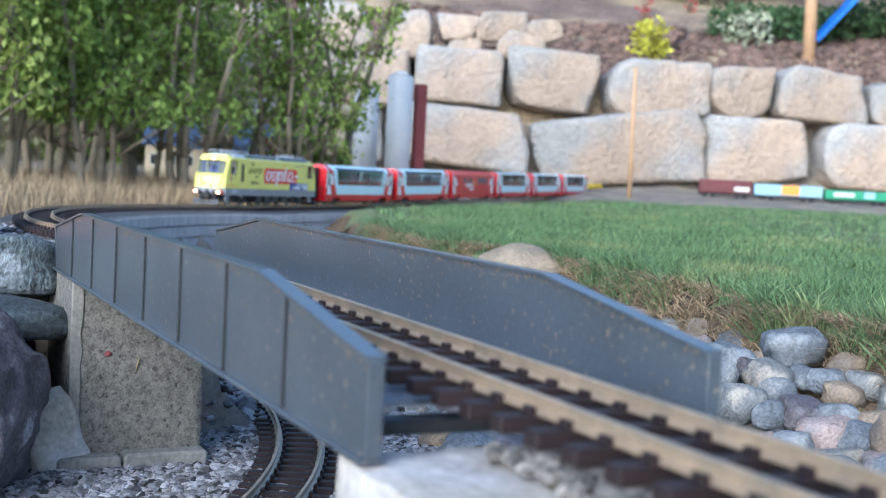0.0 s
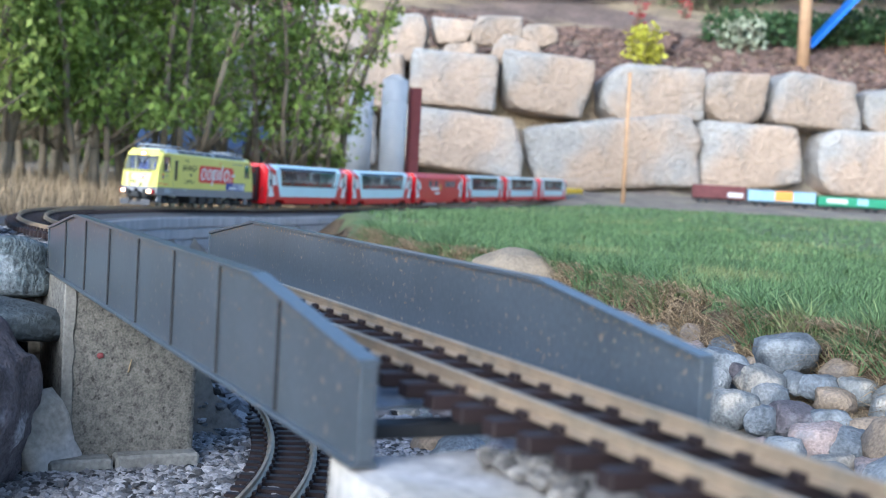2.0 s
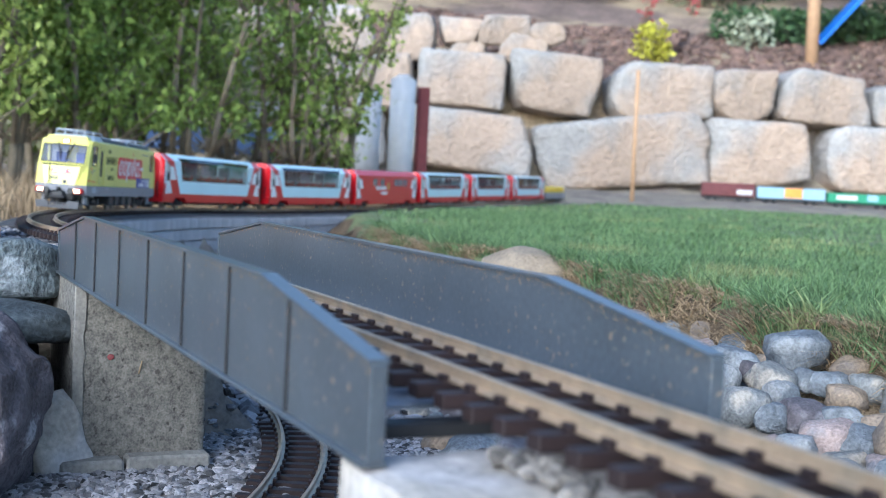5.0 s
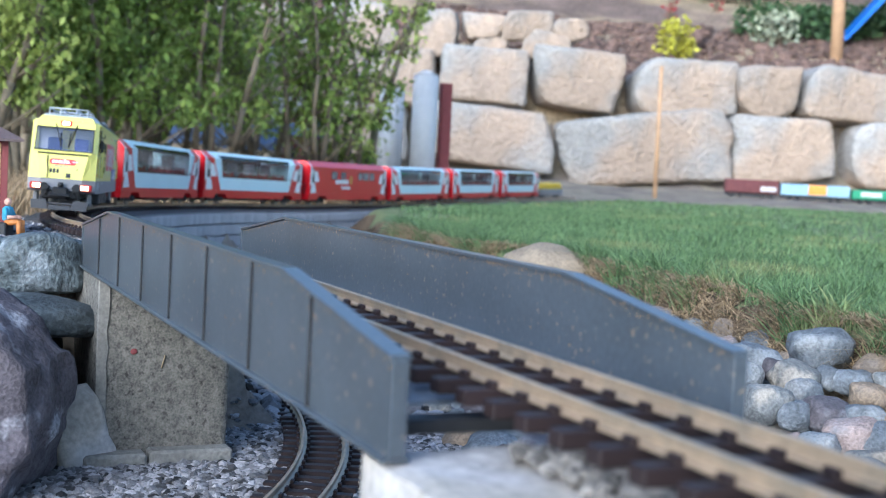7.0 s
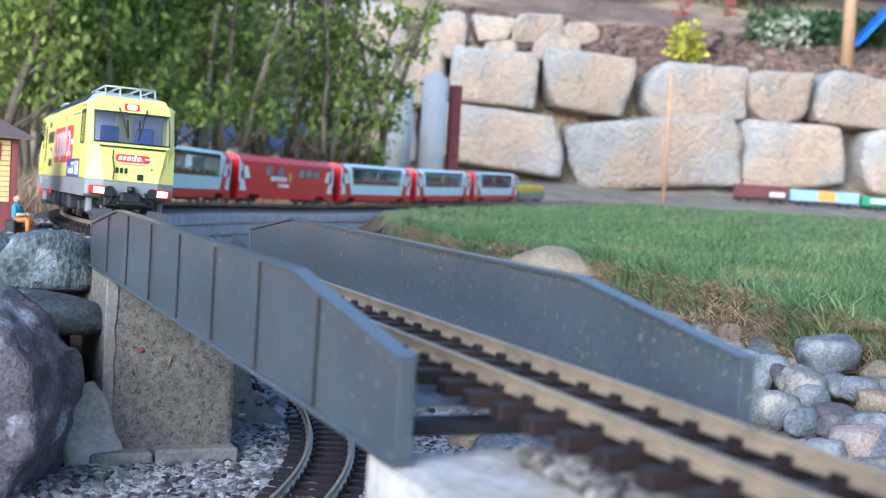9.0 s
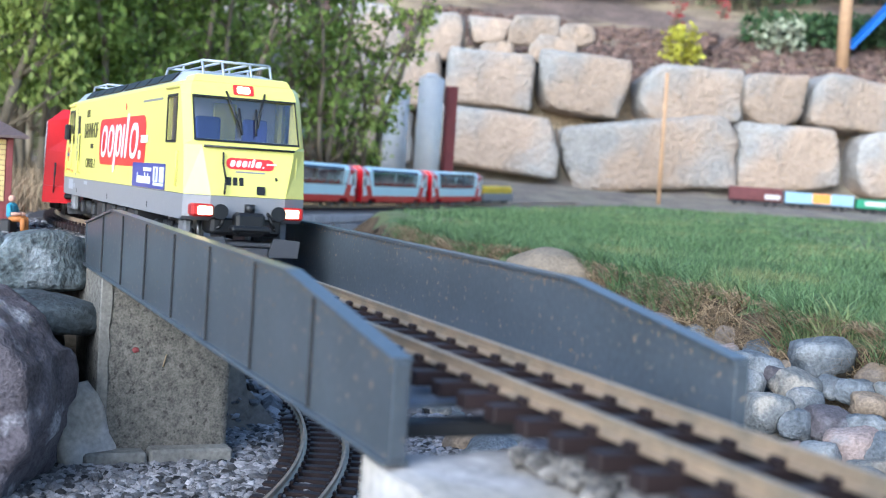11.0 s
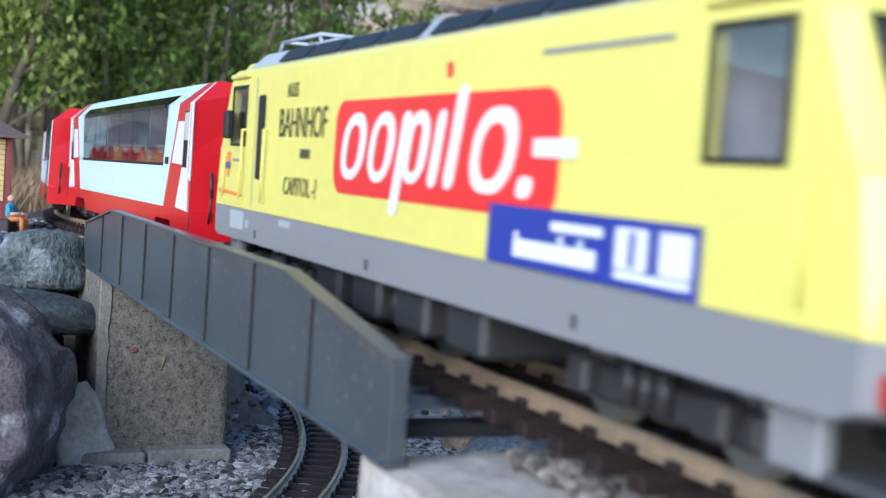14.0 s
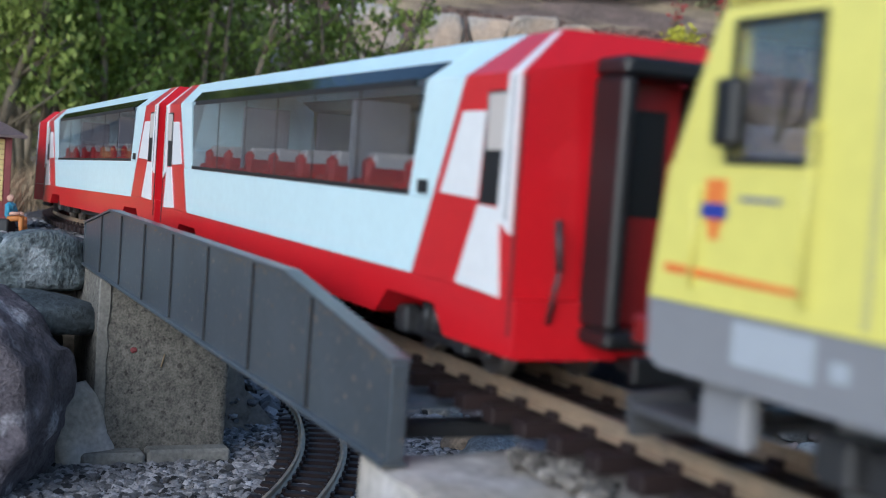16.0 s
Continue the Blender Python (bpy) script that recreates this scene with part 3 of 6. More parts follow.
strip(bm, wall_path, [(-0.09, -0.05), (0.118, -0.05), (0.112, -0.026), (0.075, -0.0172), (-0.075, -0.0172)])
tagged(part("ballast_bed", bm, BALLAST), "dark ballast bed under the far track", "ballast", kind="structure")


# ---- stones ----
def stone(name, label, size, at, seed, material, turn=(0, 0, 0), cuts=4, rough=0.12, square=0.0, fine=0.02, group="", facets=5):
    bm = bmesh.new()
    rock_mesh(bm, size, seed, cuts, rough, square, None, fine, facets)
    ob = part(name, bm, material, None, "", True)
    ob.matrix_basis = pose(*at, *turn)
    return tagged(ob, label, "rock", group)


# the big angular boulder: a slab cut to its outline (across and up as one stands before it), then knocked about
bm = bmesh.new()
d = 1.15
slab = [(-0.5, 0.004), (-0.435, -0.006), (-0.408, -0.02), (-0.37, -0.046), (-0.342, -0.076), (-0.336, -0.098), (-0.343, -0.15), (-0.362, -0.2), (-0.385, -0.245), (-0.392, -0.29), (-0.5, -0.29)]
prism(bm, slab, 0.0, 0.13)
bmesh.ops.triangulate(bm, faces=list(bm.faces))
for _ in range(4):
    bmesh.ops.subdivide_edges(bm, edges=[e for e in bm.edges if e.calc_length() > 0.016], cuts=1)
    bmesh.ops.triangulate(bm, faces=list(bm.faces))
for v in bm.verts:
    c = v.co
    c.z += c.x * 0.0
    n = noise.noise_vector(c * 14) * 0.007 + noise.noise_vector(c * 38) * 0.006 + noise.noise_vector(c * 110) * 0.003
    if c.y < 0.002:
        n.y += 0.02 * max(0.0, 1 - abs(c.x + 0.42) / 0.12) * -1
    v.co = c + n
bmesh.ops.smooth_vert(bm, verts=list(bm.verts), factor=0.15, use_axis_x=True, use_axis_y=True, use_axis_z=True)
ob = part("boulder", bm, PURPLE, None, "", True)
# its x runs to the right of the view, its y away
ob.matrix_basis = Matrix.Translation(view_place(-0.03, d, 0.133 - 0.0637 * d - 0.055)) @ Matrix(((RIGHT.x, AHEAD.x, 0, 0), (RIGHT.y, AHEAD.y, 0, 0), (0, 0, 1, 0), (0, 0, 0, 1)))
tagged(ob, "large angular purple-grey boulder with pale lichen patches beside the bridge", "rock")
stone("boulder", "grey-green rounded rock beside the bridge end", (0.062, 0.062, 0.036), (1.0, 0.055, -0.002), 33, GREENROCK, (0, 6, 30), 5, 0.17, 0.3, 0.05, "", 9)
stone("boulder", "flat dark slate-grey rock wedged under another", (0.06, 0.062, 0.0225), (0.905, 0.048, -0.05), 40, DARKROCK, (4, 0, 10), 5, 0.15, 0.25, 0.05, "", 8)
stone("boulder", "dark grey rock low in the bank", (0.06, 0.05, 0.05), (0.955, 0.075, -0.1), 44, DARKROCK, (0, 0, 40), 4)
stone("boulder", "dark grey rock at the foot of the bank", (0.06, 0.05, 0.06), (0.95, 0.06, -0.165), 47, DARKROCK, (0, 10, 0), 4)
stone("boulder", "pale cream broken stone beside the abutment", (0.03, 0.034, 0.05), (0.845, 0.022, -0.172), 52, PALE, (-24, 10, 20), 5, 0.14, 0.75, 0.06, "", 10)
stone("boulder", "grey rock at the bank's edge", (0.07, 0.06, 0.035), (1.02, 0.13, 0.0), 58, GREENROCK, (0, 0, 70), 4)
stone("boulder", "grey rock behind the large boulder", (0.08, 0.08, 0.08), (0.86, 0.15, -0.1), 61, DARKROCK, (0, 0, 0), 4)
stone("boulder", "pale tan flat rock in the lawn's edge", (0.1, 0.08, 0.045), (1.66, -0.98, -0.055), 63, TANROCK, (0, 4, 30), 4, 0.14)
stone("boulder", "pale grey stone in the bank", (0.035, 0.03, 0.022), (1.13, -0.8, -0.075), 65, STONES[0], (0, 0, 30), 3)

# river stones below the bank: seen ones first, then the pile round them (across, ahead, half width, half height, kind)
SEEN = (
    (1468, 620, 70, 40, 1), (1345, 640, 50, 32, 1), (1330, 672, 42, 28, 0), (1420, 672, 50, 32, 3), (1480, 672, 28, 22, 1), (1525, 680, 40, 26, 1), (1560, 655, 36, 26, 2), (1440, 700, 34, 28, 0),
    (1370, 720, 52, 38, 3), (1430, 742, 34, 30, 1), (1490, 740, 54, 30, 4), (1550, 745, 44, 28, 1), (1530, 782, 52, 36, 5), (1380, 655, 24, 22, 4), (1560, 705, 40, 26, 2), (1590, 790, 50, 36, 1), (1470, 800, 44, 30, 0), (1600, 690, 40, 30, 3))
placed = []
for i, (px, py, hw, hh, kind) in enumerate(SEEN):
    d = 1.55 - (py - 620) * 0.00147
    across, up = (px - 784) / 2257 * d, (441 - py) / 2257 * d
    z = EYE[2] + up - 0.0637 * d + across * 0.052
    p = view_place(across, d, z)
    sz = (hw / 2257 * d * 0.95, hw / 2257 * d * 0.85, hh / 2257 * d * 0.95)
    placed.append((p.x, p.y, sz[0]))
    stone("river_stone", RIVER_LABELS[kind], sz, p, 100 + i, STONES[kind], (rng.normal(0, 8), rng.normal(0, 8), rng.random() * 360), 5, 0.16, 0.45, 0.035, "river stones", 7)
tries = 0
while len(placed) < 230 and tries < 9000:
    tries += 1
    x = -0.1 + 1.35 * rng.random()
    k = -0.01 - 0.5 * rng.random()
    y = lawn_y(x) - k
    r = 0.02 + 0.03 * rng.random() ** 1.5
    if y > -0.4 or (x > 0.5 and y > -0.42) or any((x - a) ** 2 + (y - b) ** 2 < (0.72 * (r + c)) ** 2 for a, b, c in placed):
        continue
    placed.append((x, y, r))
    kind = int(rng.integers(0, 6))
    z = max(ground_z(x, y), -0.1 - 0.24 * max(-k - 0.02, 0) if k > -0.4 else -0.2) + r * 0.05
    stone("river_stone", RIVER_LABELS[kind], (r, r * 0.9, r * 0.7), (x, y, z), 200 + len(placed), STONES[kind], (rng.normal(0, 15), rng.normal(0, 15), rng.random() * 360), 4, 0.16, 0.4, 0.03, "river stones", 6)

# gravel: small broken stones on the bed and beside the track
ICO = bmesh.new()
bmesh.ops.create_icosphere(ICO, subdivisions=1, radius=1)
ICO_V = np.array([v.co[:] for v in ICO.verts])
ICO_F = [tuple(v.index for v in f.verts) for f in ICO.faces]
ICO.free()


def pebbles(name, label, spots, material, lo=0.004, hi=0.009, cat="gravel"):
    vs, fs = [], []
    for x, y, z in spots:
        r = lo + (hi - lo) * rng.random() ** 1.6
        q = ICO_V * (1 + rng.normal(0, 0.13, (len(ICO_V), 1))) * r * np.array([1 + 0.5 * rng.random(), 1, 0.55 + 0.35 * rng.random()])
        a, b = rng.random() * 6.28, rng.normal(0, 0.5)
        ca, sa, cb, sb = math.cos(a), math.sin(a), math.cos(b), math.sin(b)
        q = q @ np.array([[1, 0, 0], [0, cb, -sb], [0, sb, cb]]).T @ np.array([[ca, -sa, 0], [sa, ca, 0], [0, 0, 1]]).T
        n = len(vs)
        vs.extend((q + (x, y, z + r * 0.25)).tolist())
        fs.extend(tuple(i + n for i in f) for f in ICO_F)
    return quads_object(name, vs, fs, material, label, cat)


def scatter(n, x0, x1, y0, y1, ok):
    out = []
    for _ in range(n):
        x, y = x0 + (x1 - x0) * rng.random(), y0 + (y1 - y0) * rng.random()
        if ok(x, y):
            out.append((x, y, ground_z(x, y)))
    return out


pebbles("gravel", "grey and brown crushed gravel under the bridge", scatter(20000, 0.45, 1.1, -0.5, 0.16, lambda x, y: not (0.835 < x and -0.15 < y < 0.0)), GRAVEL, 0.0028, 0.0062)
pebbles("gravel", "coarser grey gravel further along the bed", scatter(3500, 1.0, 3.6, -0.95, -0.24, lambda x, y: nearest(x, y)[0] > 0.14 and inside_lawn(x, y) < -0.1), GRAVEL, 0.008, 0.016)
pebbles("ballast_gravel", "loose grey ballast beside the upper track", scatter(5200, 1.03, 2.3, -0.2, 0.3, lambda x, y: True), GRAVEL, 0.004, 0.009)
pebbles("ballast_gravel", "loose grey ballast between the near ties", [(x, y, 0.0005) for x, y in zip(-0.42 + 0.42 * rng.random(1500), -0.145 + 0.085 * rng.random(1500))], BALLAST_TAN, 0.0025, 0.0055)


# ---- grass ----
def blades(name, label, spots, height, width, material, lean=0.5, curl=0.0, cat="grass"):
    vs, fs = [], []
    for x, y, z in spots:
        h = height * (0.5 + rng.random() ** 1.2)
        a = rng.random() * 6.283
        w = width * (0.6 + 0.8 * rng.random())
        dx, dy = math.cos(a) * w, math.sin(a) * w
        lx, ly = rng.normal(0, lean, 2) * h
        n = len(vs)
        vs += [(x - dx, y - dy, z), (x + dx, y + dy, z), (x + dx * 0.7 + lx * 0.4, y + dy * 0.7 + ly * 0.4, z + h * 0.6), (x - dx * 0.7 + lx * 0.4, y - dy * 0.7 + ly * 0.4, z + h * 0.6), (x + lx, y + ly, z + h * (1 - curl))]
        fs += [(n, n + 1, n + 2, n + 3), (n + 3, n + 2, n + 4)]
    return quads_object(name, vs, fs, material, label, cat)


def lawn_spots(n, x0, x1, y0, y1, k0, k1):
    out = []
    for _ in range(n):
        x, y = x0 + (x1 - x0) * rng.random(), y0 + (y1 - y0) * rng.random()
        k = inside_lawn(x, y)
        if k0 < k < k1 and behind_wall(x, y) < -1.5:
            out.append((x, y, lawn_z(x, y) - 0.003))
    return out


blades("grass", "dense green grass along the lawn's edge", lawn_spots(120000, 0.1, 2.8, -2.0, -0.78, -0.012, 0.4), 0.027, 0.0012, GRASS, 0.5)
blades("grass", "short green lawn grass", lawn_spots(80000, 0.6, 4.5, -3.2, -0.9, 0.25, 1.5), 0.02, 0.0016, GRASS, 0.5)
blades("grass", "short green lawn grass further off", lawn_spots(60000, 1.5, 8.0, -8.0, -1.1, 0.1, 9.0), 0.017, 0.003, GRASS, 0.5)
tufts = []
for _ in range(9000):
    x = 0.1 + 2.6 * rng.random()
    k = -0.03 + 0.04 * rng.random()
    y = lawn_y(x) - k
    if noise.noise(Vector((x * 11, k * 14, 4))) > 0.08 - 3.5 * (k + 0.02):
        tufts.append((x, y, lawn_z(x, y) + 0.002))
blades("grass", "green tufts hanging over the lawn's broken edge", tufts, 0.036, 0.0012, GRASS, 0.8)
edge = []
for _ in range(30000):
    x = 0.1 + 2.6 * rng.random()
    k = -0.085 + 0.09 * rng.random()
    y = lawn_y(x) - k
    if noise.noise(Vector((x * 16, k * 30, 9))) > -0.25:
        edge.append((x, y, lawn_z(x, y) + 0.004))
blades("dry_grass", "dry straw-coloured thatch hanging over the lawn's edge", edge, 0.019, 0.0009, STRAW, 2.0, 0.75, "dry grass")
spots = []
for _ in range(15000):
    s, off = 1.9 + 4.2 * rng.random(), -0.12 - 1.5 * rng.random() ** 1.3
    p = beside(s, off)
    spots.append((p.x, p.y, ground_z(p.x, p.y) - 0.004))
blades("dry_grass", "tall dry straw-coloured grass behind the far track", spots, 0.085, 0.0016, STRAW, 0.35, 0.1, "dry grass")


# ---- trees ----
def tree(at, height, spread, seed, leaves, leaf, label, material=LEAF, low=0.12):
    r = np.random.default_rng(seed)
    e = thing("shrub_tree", label, "tree", pose(*at), "trees behind the track")
    bm = bmesh.new()
    tips = []
    stems = 3 + int(r.integers(0, 2))
    for i in range(stems):
        a = 6.283 * i / stems + r.normal(0, 0.4)
        base = Vector((0.06 * math.cos(a), 0.06 * math.sin(a), -0.02))
        rad = 0.014 + 0.012 * r.random()
        p, d = base, Vector((math.cos(a) * 0.12, math.sin(a) * 0.12, 1)).normalized()
        n = 7
        for j in range(n):
            q = p + d * (height * (0.8 + 0.25 * r.random()) / n)
            rod(bm, p, q, rad * (1 - j / (n + 1)), rad * (1 - (j + 1) / (n + 1)), n=6)
            for _ in range(3):
                b = r.random() * 6.283
                t = q + Vector((math.cos(b), math.sin(b), 0.5 + 0.5 * r.random())) * spread * (0.3 + 0.6 * r.random()) * (1 - 0.4 * j / n)
                rod(bm, q, t, rad * 0.3, rad * 0.1, n=4)
                tips.append((q, t))
            p = q
            d = (d + Vector((r.normal(0, 0.1), r.normal(0, 0.1), 0))).normalized()
    part("trunk", bm, BARK, e, "slender grey-brown stems and branches")
    vs, fs = [], []
    for _ in range(leaves):
        q, t = tips[int(r.integers(0, len(tips)))]
        c = np.array(q.lerp(t, 0.25 + 0.9 * r.random())) + r.normal(0, spread * 0.13, 3)
        if c[2] < low * height:
            continue
        l = leaf * (0.6 + 0.8 * r.random())
        u = r.normal(0, 1, 3)
        u[2] -= 1.1
        u /= np.linalg.norm(u)
        w = np.cross(u, r.normal(0, 1, 3))
        w /= np.linalg.norm(w)
        nn = np.cross(u, w)
        n = len(vs)
        vs += [c, c + u * l * 0.5 + w * l * 0.3 + nn * l * 0.06, c + u * l, c + u * l * 0.5 - w * l * 0.3 + nn * l * 0.06]
        fs += [(n, n + 1, n + 2), (n, n + 2, n + 3)]
    me = bpy.data.meshes.new("crown")
    me.from_pydata([tuple(map(float, v)) for v in vs], [], fs)
    me.materials.append(material)
    ob = new("crown", me)
    ob.parent = e
    return e


for i, (px, d, hgt, spr, n) in enumerate(((-60, 4.6, 1.5, 0.34, 3000), (40, 5.0, 1.6, 0.36, 3400), (120, 5.6, 1.5, 0.34, 3000), (210, 5.2, 1.5, 0.34, 3200), (290, 5.9, 1.6, 0.34, 3400), (370, 5.7, 1.6, 0.3, 3000), (450, 6.3, 1.5, 0.32, 2800), (530, 6.2, 1.6, 0.3, 3200), (575, 6.5, 1.6, 0.26, 3200), (618, 6.6, 1.5, 0.15, 2400), (-160, 5.4, 1.6, 0.4, 2600), (180, 7.2, 1.9, 0.4, 2600), (20, 7.4, 1.9, 0.45, 2600), (420, 7.6, 1.7, 0.36, 1800))):
    p = view_place((px - 784) / 2257 * d, d)
    tree((p.x, p.y, ground_z(p.x, p.y)), hgt, spr, 11 + i, int(n * 2.0) if px < 280 else int(n * 0.9), 0.034, "slender multi-stemmed green leafy tree behind the track", LEAF if i % 2 else LEAF_LIGHT, 0.2 if px < 280 else 0.2 if px < 560 else 0.14)


# ---- model buildings, silos, parked wagons, far things ----
def silo(px, d, r, top, label):
    p = view_place((px - 784) / 2257 * d, d)
    z0 = ground_z(p.x, p.y)
    e = thing("silo", label, "silo", pose(p.x, p.y, z0), "silos")
    h = top - z0
    bm = bmesh.new()
    rod(bm, (0, 0, 0), (0, 0, h), r, n=28)
    for i in range(1, 6):
        rod(bm, (0, 0, h * i / 6 - 0.002), (0, 0, h * i / 6 + 0.002), r * 1.015, n=28)
    part("tank", bm, SILVER, e, "bare sheet metal tank with hoops")
    bm = bmesh.new()
    rod(bm, (0, 0, h + 0.0005), (0, 0, h + 0.03), r, r * 0.35, n=28)
    part("top", bm, SILVER, e)
    return e


silo(680, 7.6, 0.072, 0.57, "bright sheet metal toy silo")
silo(738, 7.4, 0.073, 0.655, "bright sheet metal toy silo with a conical top")
p = view_place((774 - 784) / 2257 * 7.4, 7.45)
z0 = ground_z(p.x, p.y)
bm = bmesh.new()
box(bm, (-0.03, -0.03, 0), (0.03, 0.03, 0.62 - z0), 0.004)
for i in range(6):
    box(bm, (-0.034, -0.034, 0.08 * i + 0.03), (0.034, 0.034, 0.08 * i + 0.04), 0.002)
ob = part("elevator_tower", bm, DULLRED)
ob.matrix_basis = pose(p.x, p.y, z0)
tagged(ob, "dark red narrow elevator tower beside the silos", "tower")


def house(px, d, wide, deep, wall_h, roof_h, wall_m, roof_m, label, turn=-24, windows=3):
    p = view_place((px - 784) / 2257 * d, d)
    e = thing("model_house", label, "model building", pose(p.x, p.y, ground_z(p.x, p.y) - 0.003, 0, 0, turn))
    bm = bmesh.new()
    box(bm, (-deep / 2, -wide / 2, 0), (deep / 2, wide / 2, wall_h), 0.003)
    w = part("wall", bm, wall_m, e)
    bm = bmesh.new()
    o = 0.025
    prism(bm, [(-deep / 2 - o, wall_h), (deep / 2 + o, wall_h), (0, wall_h + roof_h)], -wide / 2 - o, wide / 2 + o)
    r = part("roof", bm, roof_m, e)
    bm = bmesh.new()
    box(bm, (-0.02, wide * 0.2, wall_h + roof_h * 0.5), (0.02, wide * 0.2 + 0.04, wall_h + roof_h * 1.2), 0.003)
    part("chimney", bm, DULLRED, r)
    for i in range(windows):
        y = -wide / 2 + wide * (i + 0.5) / windows
        bm = bmesh.new()
        box(bm, (-deep / 2 - 0.004, y - 0.025, wall_h * 0.4), (-deep / 2 - 0.0005, y + 0.025, wall_h * 0.75), 0.001)
        f = part("window", bm, WHITEWASH, e)
        bm = bmesh.new()
        box(bm, (-deep / 2 - 0.006, y - 0.02, wall_h * 0.43), (-deep / 2 - 0.0042, y + 0.02, wall_h * 0.72), 0.0005)
        part("pane", bm, DARK_IRON, f)
    return e


house(430, 8.0, 0.3, 0.26, 0.2, 0.16, CREAM, BLUEROOF, "cream model house with a blue-grey roof among the trees")
house(350, 8.3, 0.34, 0.3, 0.22, 0.14, CREAM, BLUEROOF, "low cream model building with a slate-blue roof")
house(525, 8.2, 0.22, 0.2, 0.3, 0.1, DULLRED, BLUEROOF, "narrow dark red model building", -24, 2)
house(700, 7.0, 0.52, 0.12, 0.12, 0.05, DARK_IRON, DARK_IRON, "long low black model shed in front of the silos", -24, 4)


def wagon(px0, px1, d, label, body_m, height, extra=None):
    a, b = view_place((px0 - 784) / 2257 * d, d), view_place((px1 - 784) / 2257 * d, d - 0.05)
    mid = (a + b) / 2
    z = ground_z(mid.x, mid.y)
    length = (b - a).length
    ang = math.degrees(math.atan2((b - a).y, (b - a).x))
    e = thing("freight_wagon", label, "wagon", pose(mid.x, mid.y, z + 0.0, 0, 0, ang), "parked wagons")
    h = length / 2 - 0.01
    bm = bmesh.new()
    box(bm, (-h, -0.05, 0.035), (h, 0.05, height), 0.004)
    body = part("body", bm, body_m, e)
    for i in range(8):
        x = -h + 2 * h * (i + 0.5) / 8
        for s in (-1, 1):
            bm = bmesh.new()
            box(bm, (x - 0.004, s * 0.052 - 0.0018, 0.04), (x + 0.004, s * 0.052 + 0.0018, height - 0.006), 0.0008)
            part("rib", bm, body_m, body)
    for k, (x0, x1, z0, z1, m) in enumerate(extra or ()):
        bm = bmesh.new()
        box(bm, (-h + 2 * h * x0, -0.0575, z0), (-h + 2 * h * x1, 0.0575, z1), 0.002)
        part("panel", bm, m, e)
    for x in (-h * 0.6, h * 0.6):
        for q in (-0.03, 0.03):
            for s in (-1, 1):
                bm = bmesh.new()
                rod(bm, (x + q, s * 0.021, 0.0165), (x + q, s * 0.028, 0.0165), 0.0165, n=14)
                part("wheel", bm, DARK_IRON, e)
    bm = bmesh.new()
    box(bm, (-h, -0.02, 0.02), (h, 0.02, 0.0348), 0.002)
    part("frame", bm, DARK_IRON, e)


wagon(1272, 1368, 9.8, "dark red-brown freight wagon with pale lettering shapes", OXIDE, 0.135, ((0.42, 0.58, 0.06, 0.1, OXIDE), (0.66, 0.95, 0.05, 0.085, PALEPAINT)))
wagon(1370, 1492, 9.75, "light blue freight wagon with an orange panel", PALEBLUE, 0.12, ((0.4, 0.66, 0.045, 0.118, ORANGEPAINT),))
wagon(1496, 1620, 9.7, "green freight wagon with white panels", GREENPAINT, 0.105, ((0.12, 0.42, 0.055, 0.09, PALEPAINT), (0.56, 0.72, 0.05, 0.1, PALEBLUE)))
wagon(1624, 1740, 9.65, "dark red parked freight wagon", OXIDE, 0.12)

# stake in the lawn, post, hedge and play things up the slope
p = view_place((1152 - 784) / 2257 * 9.3, 9.3)
z0 = ground_z(p.x, p.y)
bm = bmesh.new()
rod(bm, (0, 0, -0.02), (0.006, 0.004, 0.95), 0.0165, 0.0145, n=9)
ob = part("stake", bm, WOOD)
ob.matrix_basis = pose(p.x, p.y, z0)
tagged(ob, "thin bare wooden garden stake standing in the lawn's edge", "stake")


def up_slope(px, d):
    p = view_place((px - 784) / 2257 * d, d)
    return p.x, p.y, ground_z(p.x, p.y)


x, y, z = up_slope(1455, 12.2)
bm = bmesh.new()
rod(bm, (0, 0, -0.05), (0.02, 0.015, 1.6), 0.062, 0.058, n=14)
ob = part("wooden_post", bm, WOOD)
ob.matrix_basis = pose(x, y, z)
tagged(ob, "round light wooden post standing on the slope", "post")


